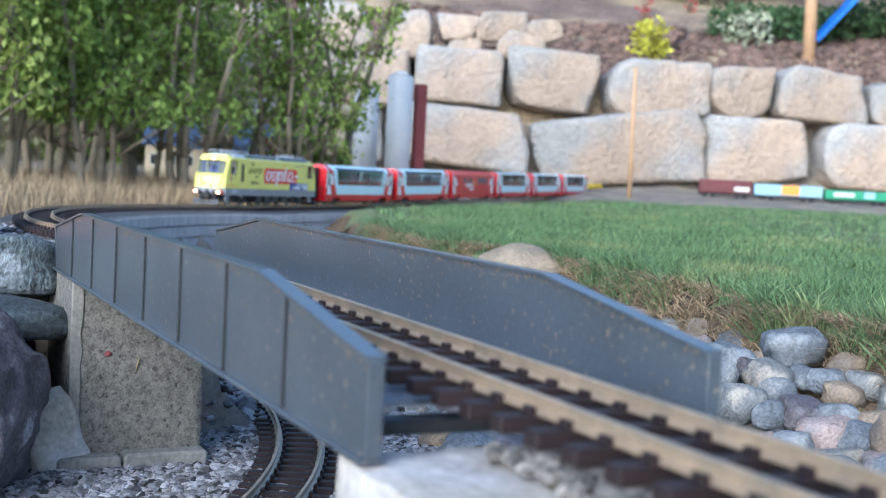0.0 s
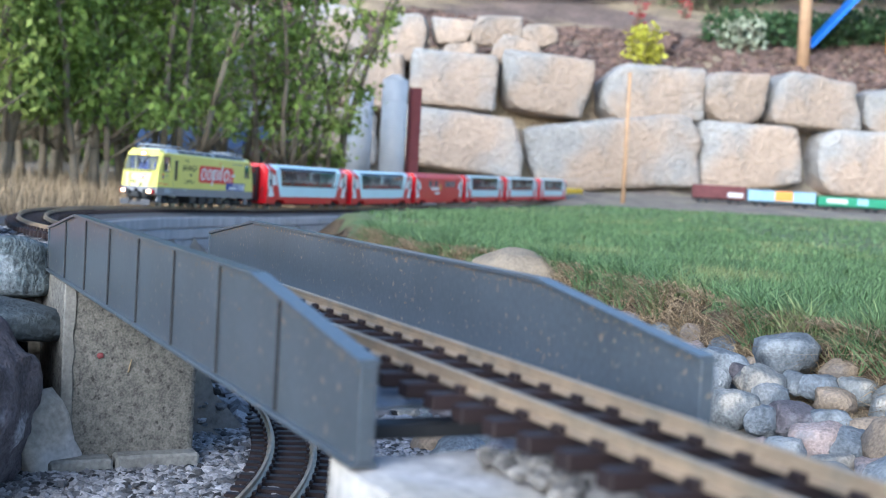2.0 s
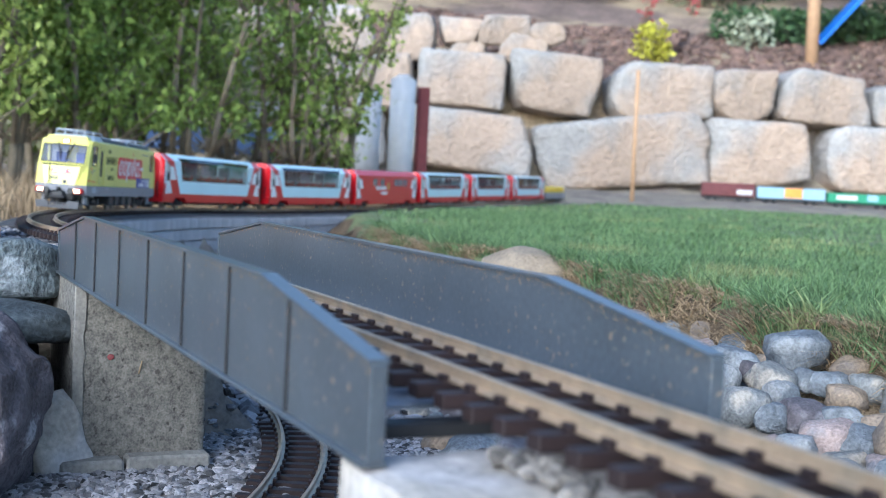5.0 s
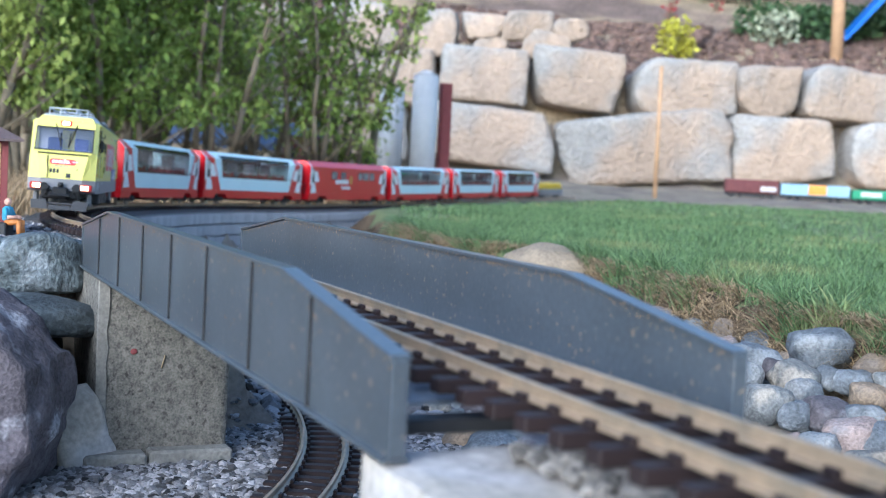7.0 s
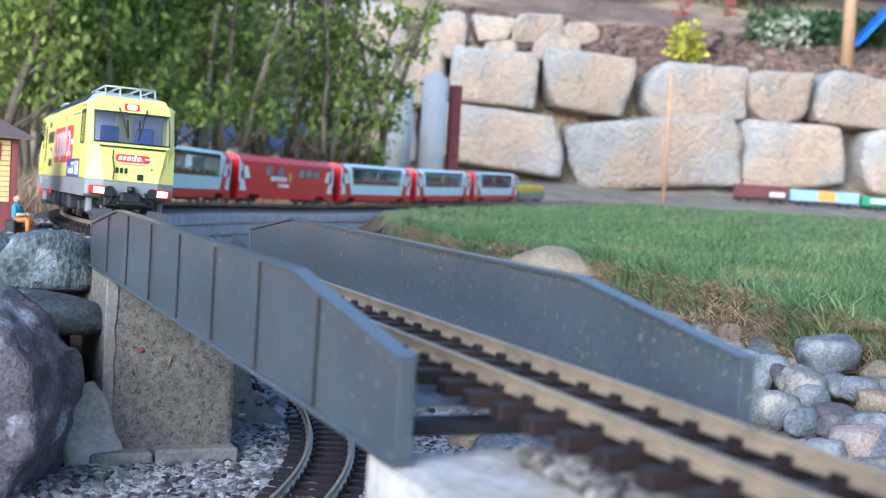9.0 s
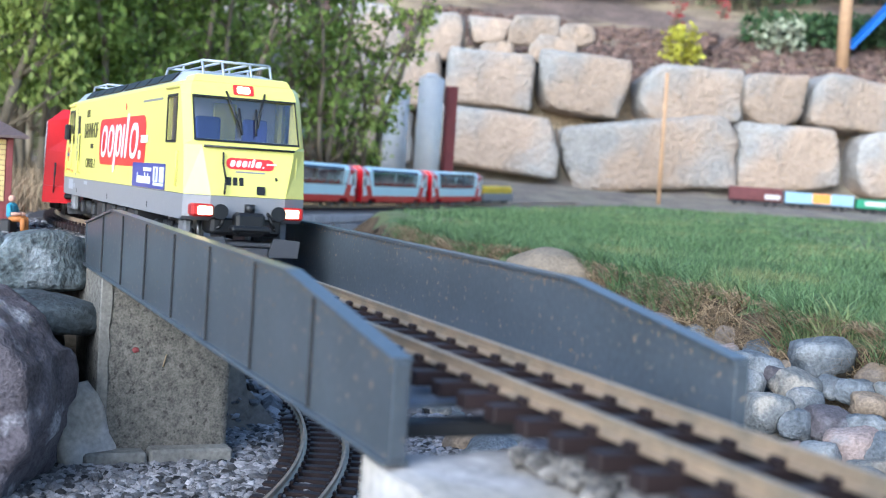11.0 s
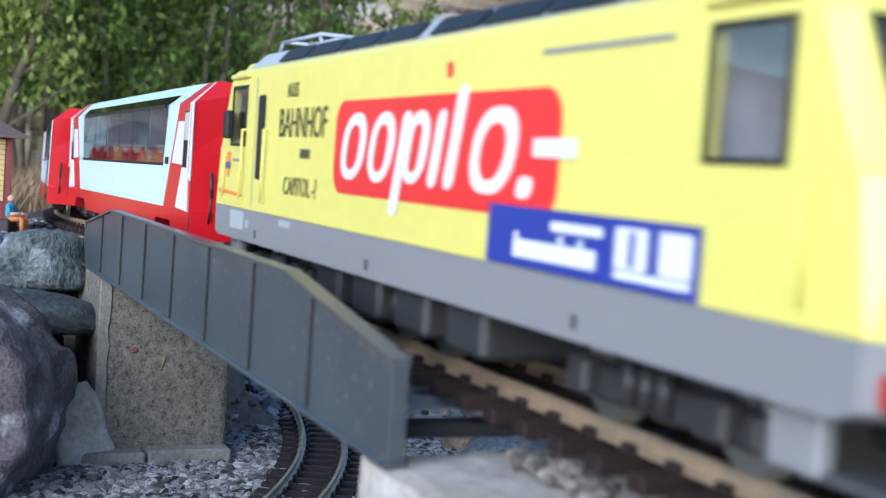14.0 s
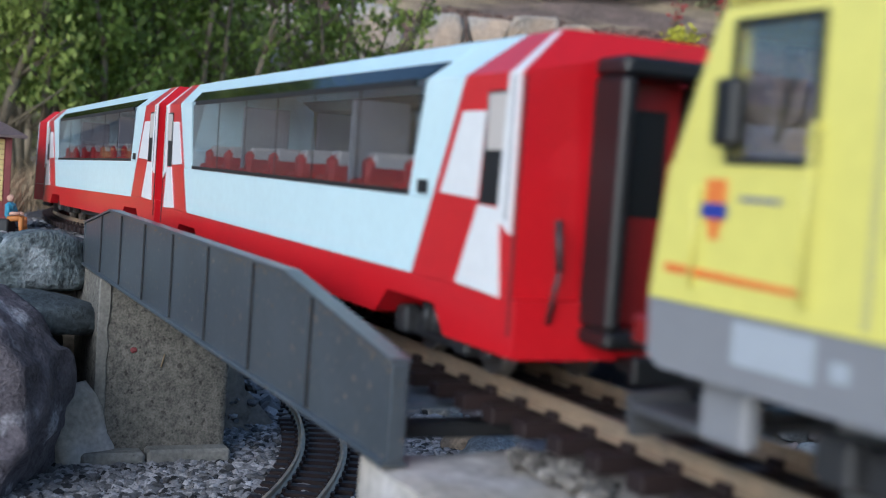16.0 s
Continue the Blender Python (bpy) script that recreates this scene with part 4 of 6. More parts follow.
def shrub(name, label, at, size, n, leaf, material, seed, cat="shrub"):
    r = np.random.default_rng(seed)
    e = thing(name, label, cat, pose(*at))
    bm = bmesh.new()
    for i in range(9):
        a = r.random() * 6.283
        rod(bm, (r.normal(0, size[0] * 0.3), r.normal(0, size[1] * 0.3), -0.03), (math.cos(a) * size[0] * 0.5, math.sin(a) * size[1] * 0.5, size[2] * 0.8), 0.008, 0.003, n=5)
    tagged(part("stem", bm, BARK, e), kind="stuff")
    vs, fs = [], []
    for _ in range(n):
        c = r.uniform(-1, 1, 3)
        k = 1 + 0.25 * noise.noise(Vector(c * 2.5 + seed))
        c = c / max(1.0, np.linalg.norm(c) * 0.85) * k
        c = np.array([c[0] * size[0], c[1] * size[1], size[2] * 0.5 * (1 + c[2])])
        u, w = r.normal(0, 1, 3), r.normal(0, 1, 3)
        u /= np.linalg.norm(u)
        w = np.cross(u, w)
        w /= np.linalg.norm(w)
        l = leaf * (0.6 + 0.8 * r.random())
        q = len(vs)
        vs += [c, c + u * l * 0.5 + w * l * 0.3, c + u * l, c + u * l * 0.5 - w * l * 0.3]
        fs += [(q, q + 1, q + 2, q + 3)]
    me = bpy.data.meshes.new("foliage")
    me.from_pydata([tuple(map(float, v)) for v in vs], [], fs)
    me.materials.append(material)
    ob = new("foliage", me)
    ob.parent = e
    return e


for i, px in enumerate((1330, 1390, 1450, 1510, 1570, 1630)):
    shrub("hedge_bush", "low dark green clipped hedge bush on the slope", up_slope(px, 13.2 + 0.05 * i), (0.3, 0.3, 0.34), 900, 0.06, LEAF_DARK, 70 + i, "hedge")
shrub("flowering_shrub", "small yellow-green shrub on the slope", up_slope(1172, 12.2), (0.15, 0.15, 0.36), 500, 0.055, LEAF_YELLOW, 91)
shrub("grey_shrub", "pale grey-green low shrub on the slope", up_slope(1345, 12.9), (0.22, 0.2, 0.34), 400, 0.06, LEAF_PALE, 92)
for i, (px, d, h) in enumerate(((1230, 15.5, 1.2), (1320, 16.0, 1.3), (1400, 16.5, 1.3), (1490, 16.5, 1.4), (900, 15, 0.9), (1010, 15.5, 0.8), (1110, 16, 0.9), (780, 15, 0.9), (1600, 16.5, 1.4), (680, 15, 1.0), (560, 15, 1.2), (430, 15, 1.2), (300, 15, 1.3), (150, 15, 1.3), (0, 15, 1.3))):
    shrub("background_bush", "dull green bush behind the slope", up_slope(px, d), (0.7, 0.6, h), 1100, 0.11, LEAF_DARK if i % 2 else LEAF_DULL, 120 + i)
for i, px in enumerate((-260, -140, -20, 100, 220, 340)):
    shrub("background_bush", "tall dull green bush behind the trees", up_slope(px, 9.3 + 0.2 * (i % 3)), (0.45, 0.45, 1.5), 1500, 0.1, LEAF_DULL if i % 2 else LEAF, 180 + i)
for i, (px, d) in enumerate(((1160, 14.0), (1240, 14.4))):
    shrub("red_flower", "small shrub with red blossoms", up_slope(px, d), (0.07, 0.07, 0.3), 60, 0.045, REDFLOWER, 160 + i)

# slide and climbing frame at the top of the slope
x, y, z = up_slope(1512, 13.0)
e = thing("play_slide", "blue plastic slide on an orange play frame", "slide", pose(x, y, z, 0, 0, -24))
bm = bmesh.new()
prism(bm, [(0.32, 0.02), (0.36, 0.02), (-0.34, 0.86), (-0.4, 0.86)], -0.3, 0.05, "x")
part("chute", bm, BLUEPLASTIC, e, "blue chute")
for y0 in (-0.45, -0.95):
    bm = bmesh.new()
    box(bm, (-0.3, y0 - 0.03, 0), (-0.24, y0 + 0.03, 1.3), 0.008)
    part("upright", bm, ORANGEPAINT, e)
bm = bmesh.new()
box(bm, (-0.24, -0.92, 0.35), (-0.2, -0.48, 1.2), 0.01)
part("panel", bm, ORANGEPAINT, e, "orange panel")

# bark chips on the slope
chips = []
for _ in range(7000):
    u, b = -2 + 9 * rng.random(), 0.55 + 2.6 * rng.random()
    p = wall_place(u, b, 0)
    chips.append((p.x, p.y, ground_z(p.x, p.y)))
pebbles("bark_mulch", "brown and grey bark mulch on the slope", chips, MULCH, 0.018, 0.05, "mulch")

# small hut beside the track, with a seated figurine
hut_at = view_place((-6 - 784) / 2257 * 1.9, 1.93)
hx, hy, hz = hut_at.x, hut_at.y, ground_z(hut_at.x, hut_at.y)
hut = thing("trackside_hut", "small wooden hut with yellow boards, dark red trim and brown roof", "model building", pose(hx, hy, hz - 0.002, 0, 0, -3))
bm = bmesh.new()
box(bm, (0.0, 0.0, 0), (0.12, 0.12, 0.148), 0.001)
part("wall", bm, DULLRED, hut)
for i in range(12):
    bm = bmesh.new()
    z = 0.052 + i * 0.0078
    vs = box(bm, (-0.0022, 0.01, z), (-0.0003, 0.118, z + 0.0071), 0.0004)
    part("board", bm, CREAMBOARD, hut)
for y0 in (0.0, 0.112):
    bm = bmesh.new()
    box(bm, (-0.0045, y0 - 0.0005, 0), (-0.0002, y0 + 0.0085, 0.1478), 0.0006)
    part("corner_post", bm, DULLRED, hut)
bm = bmesh.new()
box(bm, (-0.004, 0.0085, 0), (-0.0004, 0.1115, 0.051), 0.0006)
part("lower_panel", bm, DULLRED, hut)
bm = bmesh.new()
box(bm, (-0.0042, 0.024, 0.115), (-0.0022, 0.05, 0.142), 0.0006)
part("window", bm, DULLRED, hut)
bm = bmesh.new()
base = [(-0.022, -0.022), (0.142, -0.022), (0.142, 0.142), (-0.022, 0.142)]
loft(bm, [[(x, y, 0.148) for x, y in base], [(x, y, 0.152) for x, y in base], [(0.06 + (x - 0.06) * 0.1, 0.06 + (y - 0.06) * 0.1, 0.19) for x, y in base]])
part("roof", bm, BROWNROOF, hut, "brown hipped roof")

bm = bmesh.new()
bmesh.ops.create_uvsphere(bm, u_segments=12, v_segments=8, radius=0.0055, matrix=Matrix.Translation((0, 0, 0.056)))
for f in bm.faces:
    f.material_index = 2
box(bm, (-0.006, -0.009, 0.026), (0.006, 0.009, 0.05), 0.004, None, 0)
for s in (-1, 1):
    rod(bm, (0, s * 0.005, 0.026), (-0.02, s * 0.006, 0.027), 0.0048, 0.0042, 8, 1)
    rod(bm, (-0.02, s * 0.006, 0.029), (-0.022, s * 0.006, 0.003), 0.0042, 0.0036, 8, 1)
    box(bm, (-0.031, s * 0.006 - 0.0035, 0), (-0.018, s * 0.006 + 0.0035, 0.005), 0.001, None, 3)
    rod(bm, (0, s * 0.01, 0.047), (-0.005, s * 0.013, 0.034), 0.0032, 0.0028, 7, 0)
    rod(bm, (-0.005, s * 0.013, 0.034), (-0.018, s * 0.005, 0.034), 0.0028, 0.0024, 7, 2)
box(bm, (-0.004, -0.014, 0), (0.012, 0.014, 0.0255), 0.002, None, 3)
fx, fy = view_place((17 - 784) / 2257 * 1.92, 1.9).xy
ob = part("figurine", bm, [FIGBLUE, FIGORANGE, FIGSKIN, DARK_IRON])
ob.matrix_basis = pose(fx, fy, ground_z(fx, fy) - 0.001, 0, 0, 60)
tagged(ob, "small painted seated figurine in blue and orange beside the hut", "figurine")

# ---- the train ----
def plain(name, base, rough, metal=0.0, vary=0.04, bump=0.02):
    return mat(name, base, rough, metal, vary, 12, 160, bump, 0.0003)


YELLOW = plain("yellow_loco_paint", (0.78, 0.71, 0.17), 0.3)
GREYP = plain("grey_loco_paint", (0.25, 0.25, 0.265), 0.42)
ROOFP = plain("light_grey_roof_paint", (0.42, 0.45, 0.49), 0.4)
RED = plain("red_car_paint", (0.58, 0.009, 0.016), 0.28)
ICE = plain("ice_blue_car_paint", (0.66, 0.83, 0.87), 0.28)
WHITEP = plain("white_paint", (0.8, 0.8, 0.8), 0.35)
LOGO_RED = plain("red_sign_paint", (0.75, 0.03, 0.03), 0.3)
LOGO_BLUE = plain("blue_sign_paint", (0.03, 0.05, 0.33), 0.3)
BLACK = plain("black_plastic", (0.01, 0.01, 0.011), 0.45)
DARK = plain("underframe_grey", (0.03, 0.03, 0.032), 0.5, 0.0, 0.2, 0.2)
STEELW = plain("wheel_steel", (0.45, 0.44, 0.42), 0.35, 0.9)
SEATRED = plain("red_seat_plastic", (0.5, 0.02, 0.02), 0.5)
BLIND = plain("cream_blind", (0.55, 0.5, 0.46), 0.6)
ENDDOOR = plain("dark_red_door_paint", (0.25, 0.01, 0.012), 0.4)
HEADREST = plain("grey_headrest", (0.6, 0.55, 0.53), 0.7)
DARKGREY = plain("plough_grey", (0.07, 0.07, 0.075), 0.5)
CABWALL = plain("pale_cab_wall", (0.62, 0.63, 0.68), 0.6)
SEATBLUE = plain("blue_seat_plastic", (0.07, 0.09, 0.32), 0.5)
INK = plain("dark_olive_lettering", (0.07, 0.065, 0.03), 0.5)
ORANGE = plain("orange_strip_paint", (0.8, 0.22, 0.04), 0.4)
INSIDE = plain("inner_wall_grey", (0.3, 0.3, 0.33), 0.6)


def glass(name, tint, gloss=0.06, least=0.04):
    m = bpy.data.materials.new(name)
    m.use_nodes = True
    n, l = m.node_tree.nodes, m.node_tree.links
    n.remove(n["Principled BSDF"])
    tr, gl, mx, fr = n.new("ShaderNodeBsdfTransparent"), n.new("ShaderNodeBsdfGlossy"), n.new("ShaderNodeMixShader"), n.new("ShaderNodeMapRange")
    lw, pw = n.new("ShaderNodeLayerWeight"), n.new("ShaderNodeMath")
    pw.operation = "POWER"
    pw.inputs[1].default_value = 3.0
    lw.inputs["Blend"].default_value = 0.5
    fr.inputs["To Min"].default_value, fr.inputs["To Max"].default_value = least, 0.45
    l.new(lw.outputs["Facing"], pw.inputs[0])
    l.new(pw.outputs[0], fr.inputs["Value"])
    tr.inputs[0].default_value = (*tint, 1)
    gl.inputs["Roughness"].default_value = gloss
    l.new(fr.outputs[0], mx.inputs[0])
    l.new(tr.outputs[0], mx.inputs[1])
    l.new(gl.outputs[0], mx.inputs[2])
    l.new(mx.outputs[0], n["Material Output"].inputs[0])
    return m


PANE = glass("window_glass", (0.7, 0.72, 0.74))
PANE_CAB = glass("cab_glass", (0.85, 0.86, 0.92), 0.03, 0.16)
PANE_DARK = glass("tinted_roof_glass", (0.25, 0.28, 0.3), 0.05)


PANE_LOCO = mat("side_cab_glass", (0.24, 0.22, 0.23), 0.06, 0.0, 0.5, 30, 90, 0.0, spec=0.8)



def glow(name, colour, strength):
    m = bpy.data.materials.new(name)
    m.use_nodes = True
    b = m.node_tree.nodes["Principled BSDF"]
    b.inputs["Base Color"].default_value = (*colour, 1)
    b.inputs["Emission Color"].default_value = (*colour, 1)
    b.inputs["Emission Strength"].default_value = strength
    return m


LAMP = glow("headlamp_glow", (1.0, 0.62, 0.34), 4.0)
MARKER = glow("red_lens", (0.35, 0.012, 0.01), 0.1)
LENS_OFF = plain("unlit_red_lens", (0.2, 0.01, 0.01), 0.25)


def plate(bm, pts, thick, axis="y", mi=0):
    """A thin plate from corner points in order, with depth along the side's own normal."""
    v = [Vector(p) for p in pts]
    n = (v[1] - v[0]).cross(v[2] - v[0]).normalized() * thick
    a, b = [bm.verts.new(p) for p in v], [bm.verts.new(p + n) for p in v]
    fs = [bm.faces.new(a), bm.faces.new(b[::-1])]
    for i in range(len(v)):
        fs.append(bm.faces.new((a[i], b[i], b[(i + 1) % len(v)], a[(i + 1) % len(v)])))
    bmesh.ops.recalc_face_normals(bm, faces=fs)
    for f in fs:
        f.material_index = mi


def on_side(pts, side, y):
    """Points (x, z) of a side, mirrored so that both sides of a vehicle read alike."""
    out = [(p * -side, side * y, q) for p, q in pts]
    return out[::-1] if side < 0 else out


def rounded(x0, z0, x1, z1, r, n=4):
    c = [(x1 - r, z1 - r, 0), (x0 + r, z1 - r, 90), (x0 + r, z0 + r, 180), (x1 - r, z0 + r, 270)]
    return [(cx + r * math.cos(radians(a + 90 * i / n)), cz + r * math.sin(radians(a + 90 * i / n))) for cx, cz, a in c for i in range(n + 1)]


def side_plate(name, pts, side, y, thick, material, parent, label=""):
    bm = bmesh.new()
    p = on_side(pts, side, y)
    a = [bm.verts.new(q) for q in p]
    b = [bm.verts.new((q[0], q[1] + side * thick, q[2])) for q in p]
    fs = [bm.faces.new(a), bm.faces.new(b[::-1])]
    for i in range(len(p)):
        fs.append(bm.faces.new((a[i], b[i], b[(i + 1) % len(p)], a[(i + 1) % len(p)])))
    bmesh.ops.recalc_face_normals(bm, faces=fs)
    return part(name, bm, material, parent, label)


def words(text, size, material, parent, m, name="lettering"):
    """Words in the built-in font, as a thin mesh."""
    cu = bpy.data.curves.new(name, "FONT")
    cu.body, cu.size, cu.extrude = text, size, 0.0002
    cu.align_x, cu.align_y = "CENTER", "CENTER"
    tmp = new("tmp", cu)
    dg = bpy.context.evaluated_depsgraph_get()
    me = bpy.data.meshes.new_from_object(tmp.evaluated_get(dg))
    bpy.data.objects.remove(tmp)
    bpy.data.curves.remove(cu)
    me.materials.clear()
    me.materials.append(material)
    ob = new(name, me)
    ob.parent = parent
    ob.matrix_basis = m
    return ob


def bogie(thing_, x, radius, base, loco_like=False):
    bm = bmesh.new()
    for s in (-1, 1):
        box(bm, (x - base / 2 - 0.018, s * 0.034 - 0.005, radius * 0.55), (x + base / 2 + 0.018, s * 0.034 + 0.005, radius * 0.55 + 0.014), 0.002)
        for q in (-base / 2, base / 2):
            box(bm, (x + q - 0.008, s * 0.04 - 0.006, radius * 0.6), (x + q + 0.008, s * 0.04 + 0.004, radius * 0.6 + 0.016), 0.002)
        for i in range(3):
            rod(bm, (x - 0.012 + i * 0.012, s * 0.041, 0.014), (x - 0.012 + i * 0.012, s * 0.041, 0.03), 0.0035, n=7)
    box(bm, (x - base / 2, -0.03, radius), (x + base / 2, 0.03, radius + 0.012), 0.002)
    b = part("bogie", bm, DARK, thing_)
    for q in (-base / 2, base / 2):
        for s in (-1, 1):
            bm = bmesh.new()
            rod(bm, (x + q, s * 0.0225, radius), (x + q, s * 0.0275, radius), radius, n=20)
            rod(bm, (x + q, s * 0.0275, radius), (x + q, s * 0.03, radius), radius * 0.45, n=12)
            rod(bm, (x + q, s * 0.0205, radius), (x + q, s * 0.0225, radius), radius * 1.1, n=20)
            part("wheel", bm, STEELW, b)


def coupler(thing_, x, s):
    bm = bmesh.new()
    box(bm, (min(x, x + s * 0.028), -0.006, 0.016), (max(x, x + s * 0.028), 0.006, 0.022), 0.001)
    box(bm, (x + s * 0.028 - 0.003, -0.015, 0.014), (x + s * 0.028 + 0.003, 0.015, 0.026), 0.001)
    part("coupler", bm, BLACK, thing_)


LOCO_L = 0.797


def loco_ring(z, half, flat=0.043, back=0.036, w=0.059):
    pts = [(half, -flat), (half, flat), (half - back, w), (-half + back, w), (-half, flat), (-half, -flat), (-half + back, -w), (half - back, -w)]
    return [(x, y, z) for x, y in pts]


def hollow_cabs(body):
    """Cuts the cabs hollow, with openings for the windscreens and the cab's side windows."""
    tools = []
    for s in (1, -1):
        for lo, hi in (((0.29, -0.054, 0.097), (0.355, 0.054, 0.158)), ((0.33, -0.0495, 0.1125), (0.42, 0.0495, 0.1535)), ((0.3025, -0.08, 0.1105), (0.342, 0.08, 0.1535))):
            bm = bmesh.new()
            box(bm, (min(s * lo[0], s * hi[0]), lo[1], lo[2]), (max(s * lo[0], s * hi[0]), hi[1], hi[2]))
            tools.append(part("tool", bm, YELLOW))
            m = body.modifiers.new("cut", "BOOLEAN")
            m.object, m.operation, m.solver = tools[-1], "DIFFERENCE", "EXACT"
    me = bpy.data.meshes.new_from_object(body.evaluated_get(bpy.context.evaluated_depsgraph_get()))
    body.modifiers.clear()
    body.data = me
    for t in tools:
        bpy.data.objects.remove(t)


def make_loco():
    e = thing("locomotive", "yellow electric model locomotive with grey skirt and red advertising panels", "locomotive")
    bm = bmesh.new()
    loft(bm, [loco_ring(0.0365, 0.3865, 0.036, 0.012), loco_ring(0.04, 0.396, 0.036, 0.014), loco_ring(0.0604, 0.3985, 0.036, 0.015)])
    part("skirt", bm, GREYP, e, "grey painted skirt")
    bm = bmesh.new()
    loft(bm, [loco_ring(0.0608, 0.3987, 0.036, 0.015), loco_ring(0.107, 0.391, 0.045, 0.014), loco_ring(0.111, 0.3845, 0.0525, 0.011), loco_ring(0.155, 0.3645, 0.052, 0.01), loco_ring(0.164, 0.3595, 0.0505, 0.011, 0.0588), loco_ring(0.168, 0.3565, 0.049, 0.012, 0.056)])
    body = part("body", bm, YELLOW, e, "bright yellow body shell")
    hollow_cabs(body)
    for s in (1, -1):
        bm = bmesh.new()
        loft(bm, [[(s * x, y, z) for x, y in ((x1, -w), (x1, w), (0.318, w), (0.318, -w))] for x1, w, z in ((0.3565, 0.0485, 0.1682), (0.353, 0.0455, 0.1742), (0.349, 0.042, 0.1758))])
        part("cab_roof", bm, YELLOW, e)
        # inside the cab: desk, seat and back wall
        bm = bmesh.new()
        prism(bm, [(s * 0.326, 0.0975), (s * 0.354, 0.0975), (s * 0.354, 0.1125), (s * 0.352, 0.114), (s * 0.345, 0.1075)], -0.0505, 0.0505)
        part("driving_desk", bm, ROOFP, e, "pale grey driving desk")
        for y in (-0.022, 0.026):
            bm = bmesh.new()
            box(bm, (min(s * 0.311, s * 0.319), y - 0.013, 0.0972), (max(s * 0.311, s * 0.319), y + 0.013, 0.137), 0.004, None, 0, 2)
            box(bm, (min(s * 0.319, s * 0.337), y - 0.012, 0.0972), (max(s * 0.319, s * 0.337), y + 0.012, 0.106), 0.003, None, 0, 2)
            part("cab_seat", bm, SEATBLUE, e, "blue cab seat")
        bm = bmesh.new()
        box(bm, (min(s * 0.2905, s * 0.2935), -0.0535, 0.0972), (max(s * 0.2905, s * 0.2935), 0.0535, 0.1575))
        part("cab_back_wall", bm, CABWALL, e, "pale grey back wall of the cab")
        bm = bmesh.new()
        box(bm, (min(s * 0.2937, s * 0.296), -0.012, 0.0972), (max(s * 0.2937, s * 0.296), 0.012, 0.152), 0.001)
        part("cab_door", bm, YELLOW, e, "yellow inner cab door")
    bm = bmesh.new()
    loft(bm, [loco_ring(0.1683, 0.334, 0.042, 0.02, 0.0555), loco_ring(0.1795, 0.318, 0.034, 0.016, 0.0455), loco_ring(0.1815, 0.308, 0.03, 0.014, 0.04)])
    part("roof", bm, ROOFP, e, "light grey roof")
    for side in (-1, 1):
        # grilles along the roof's slope
        for x0, x1, n in ((-0.235, 0.03, 4), (0.042, 0.3, 4)):
            bm = bmesh.new()
            for i in range(n):
                a, b = x0 + (x1 - x0) * i / n + 0.003, x0 + (x1 - x0) * (i + 1) / n - 0.003
                q = [(a, 0.0553, 0.1695), (b, 0.0553, 0.1695), (b, 0.0473, 0.1785), (a, 0.0473, 0.1785)]
                q = [(x * -side, side * y, z) for x, y, z in q]
                plate(bm, q, 0.0012 if side < 0 else -0.0012)
            part("roof_grille", bm, BLACK, e, "dark roof ventilation grilles")
        for y in (0.014, 0.034):
            for x0, x1, z, posts in ((-0.3, -0.21, 0.19, ()), (0.175, 0.328, 0.19, (0.25,))):
                bm = bmesh.new()
                rod(bm, (x0, side * y, z), (x1, side * y, z), 0.0014, n=6)
                rod(bm, (x0 - 0.01, side * y, 0.1815), (x0, side * y, z), 0.0012, n=6)
                rod(bm, (x1, side * y, z), (x1 + 0.009, side * y, 0.1755 if x1 > 0.3 else 0.1815), 0.0012, n=6)
                for x in posts:
                    rod(bm, (x, side * y, 0.181), (x, side * y, z), 0.0012, n=6)
                part("roof_rail", bm, ROOFP, e)
        for x, z in (((0.175, 0.19), (0.328, 0.19)) if side > 0 else ((-0.3, 0.19), (-0.21, 0.19))):
            bm = bmesh.new()
            rod(bm, (x, -0.034, z + 0.0005), (x, 0.034, z + 0.0005), 0.0014, n=6)
            part("roof_crossbar", bm, ROOFP, e)
        # cab windows, doors and their rails
        for sx, tag in ((-1, 1), (1, -1)):
            lo, hi = sorted((sx * 0.3, sx * 0.3445))
            w = part("side_window", bmesh.new(), BLACK, e)
            bm = bmesh.new()
            for x0, z0, x1, z1 in ((lo, 0.1085, hi, 0.1108), (lo, 0.1532, hi, 0.1555), (lo, 0.111, lo + 0.0026, 0.153), (hi - 0.0026, 0.111, hi, 0.153)):
                box(bm, (x0, min(side * 0.0585, side * 0.0598), z0), (x1, max(side * 0.0585, side * 0.0598), z1))
            for v in bm.verts:
                v.co.x *= -side
            bm.to_mesh(w.data)
            bm.free()
            g = side_plate("pane", rounded(lo + 0.0027, 0.111, hi - 0.0027, 0.153, 0.0006), side, 0.0576, 0.0006, PANE_CAB, w)
            g.visible_shadow = False
            if sx > 0:
                continue
            side_plate("door_window", rounded(-0.266, 0.0845, -0.2475, 0.1465, 0.003), side, 0.0592, 0.0005, BLACK, e)
            side_plate("door_seam", rounded(-0.274, 0.063, -0.273, 0.16, 0.0003), side, 0.0591, 0.0003, GREYP, e)
            for x in (0.2375, 0.2985):
                bm = bmesh.new()
                rod(bm, (side * x, side * 0.0625, 0.068), (side * x, side * 0.0625, 0.121), 0.0009, n=6)
                for z in (0.068, 0.121):
                    rod(bm, (side * x, side * 0.0585, z), (side * x, side * 0.0625, z), 0.0009, n=6)
                part("handrail", bm, YELLOW, e)
        bm = bmesh.new()
        x = side * 0.338
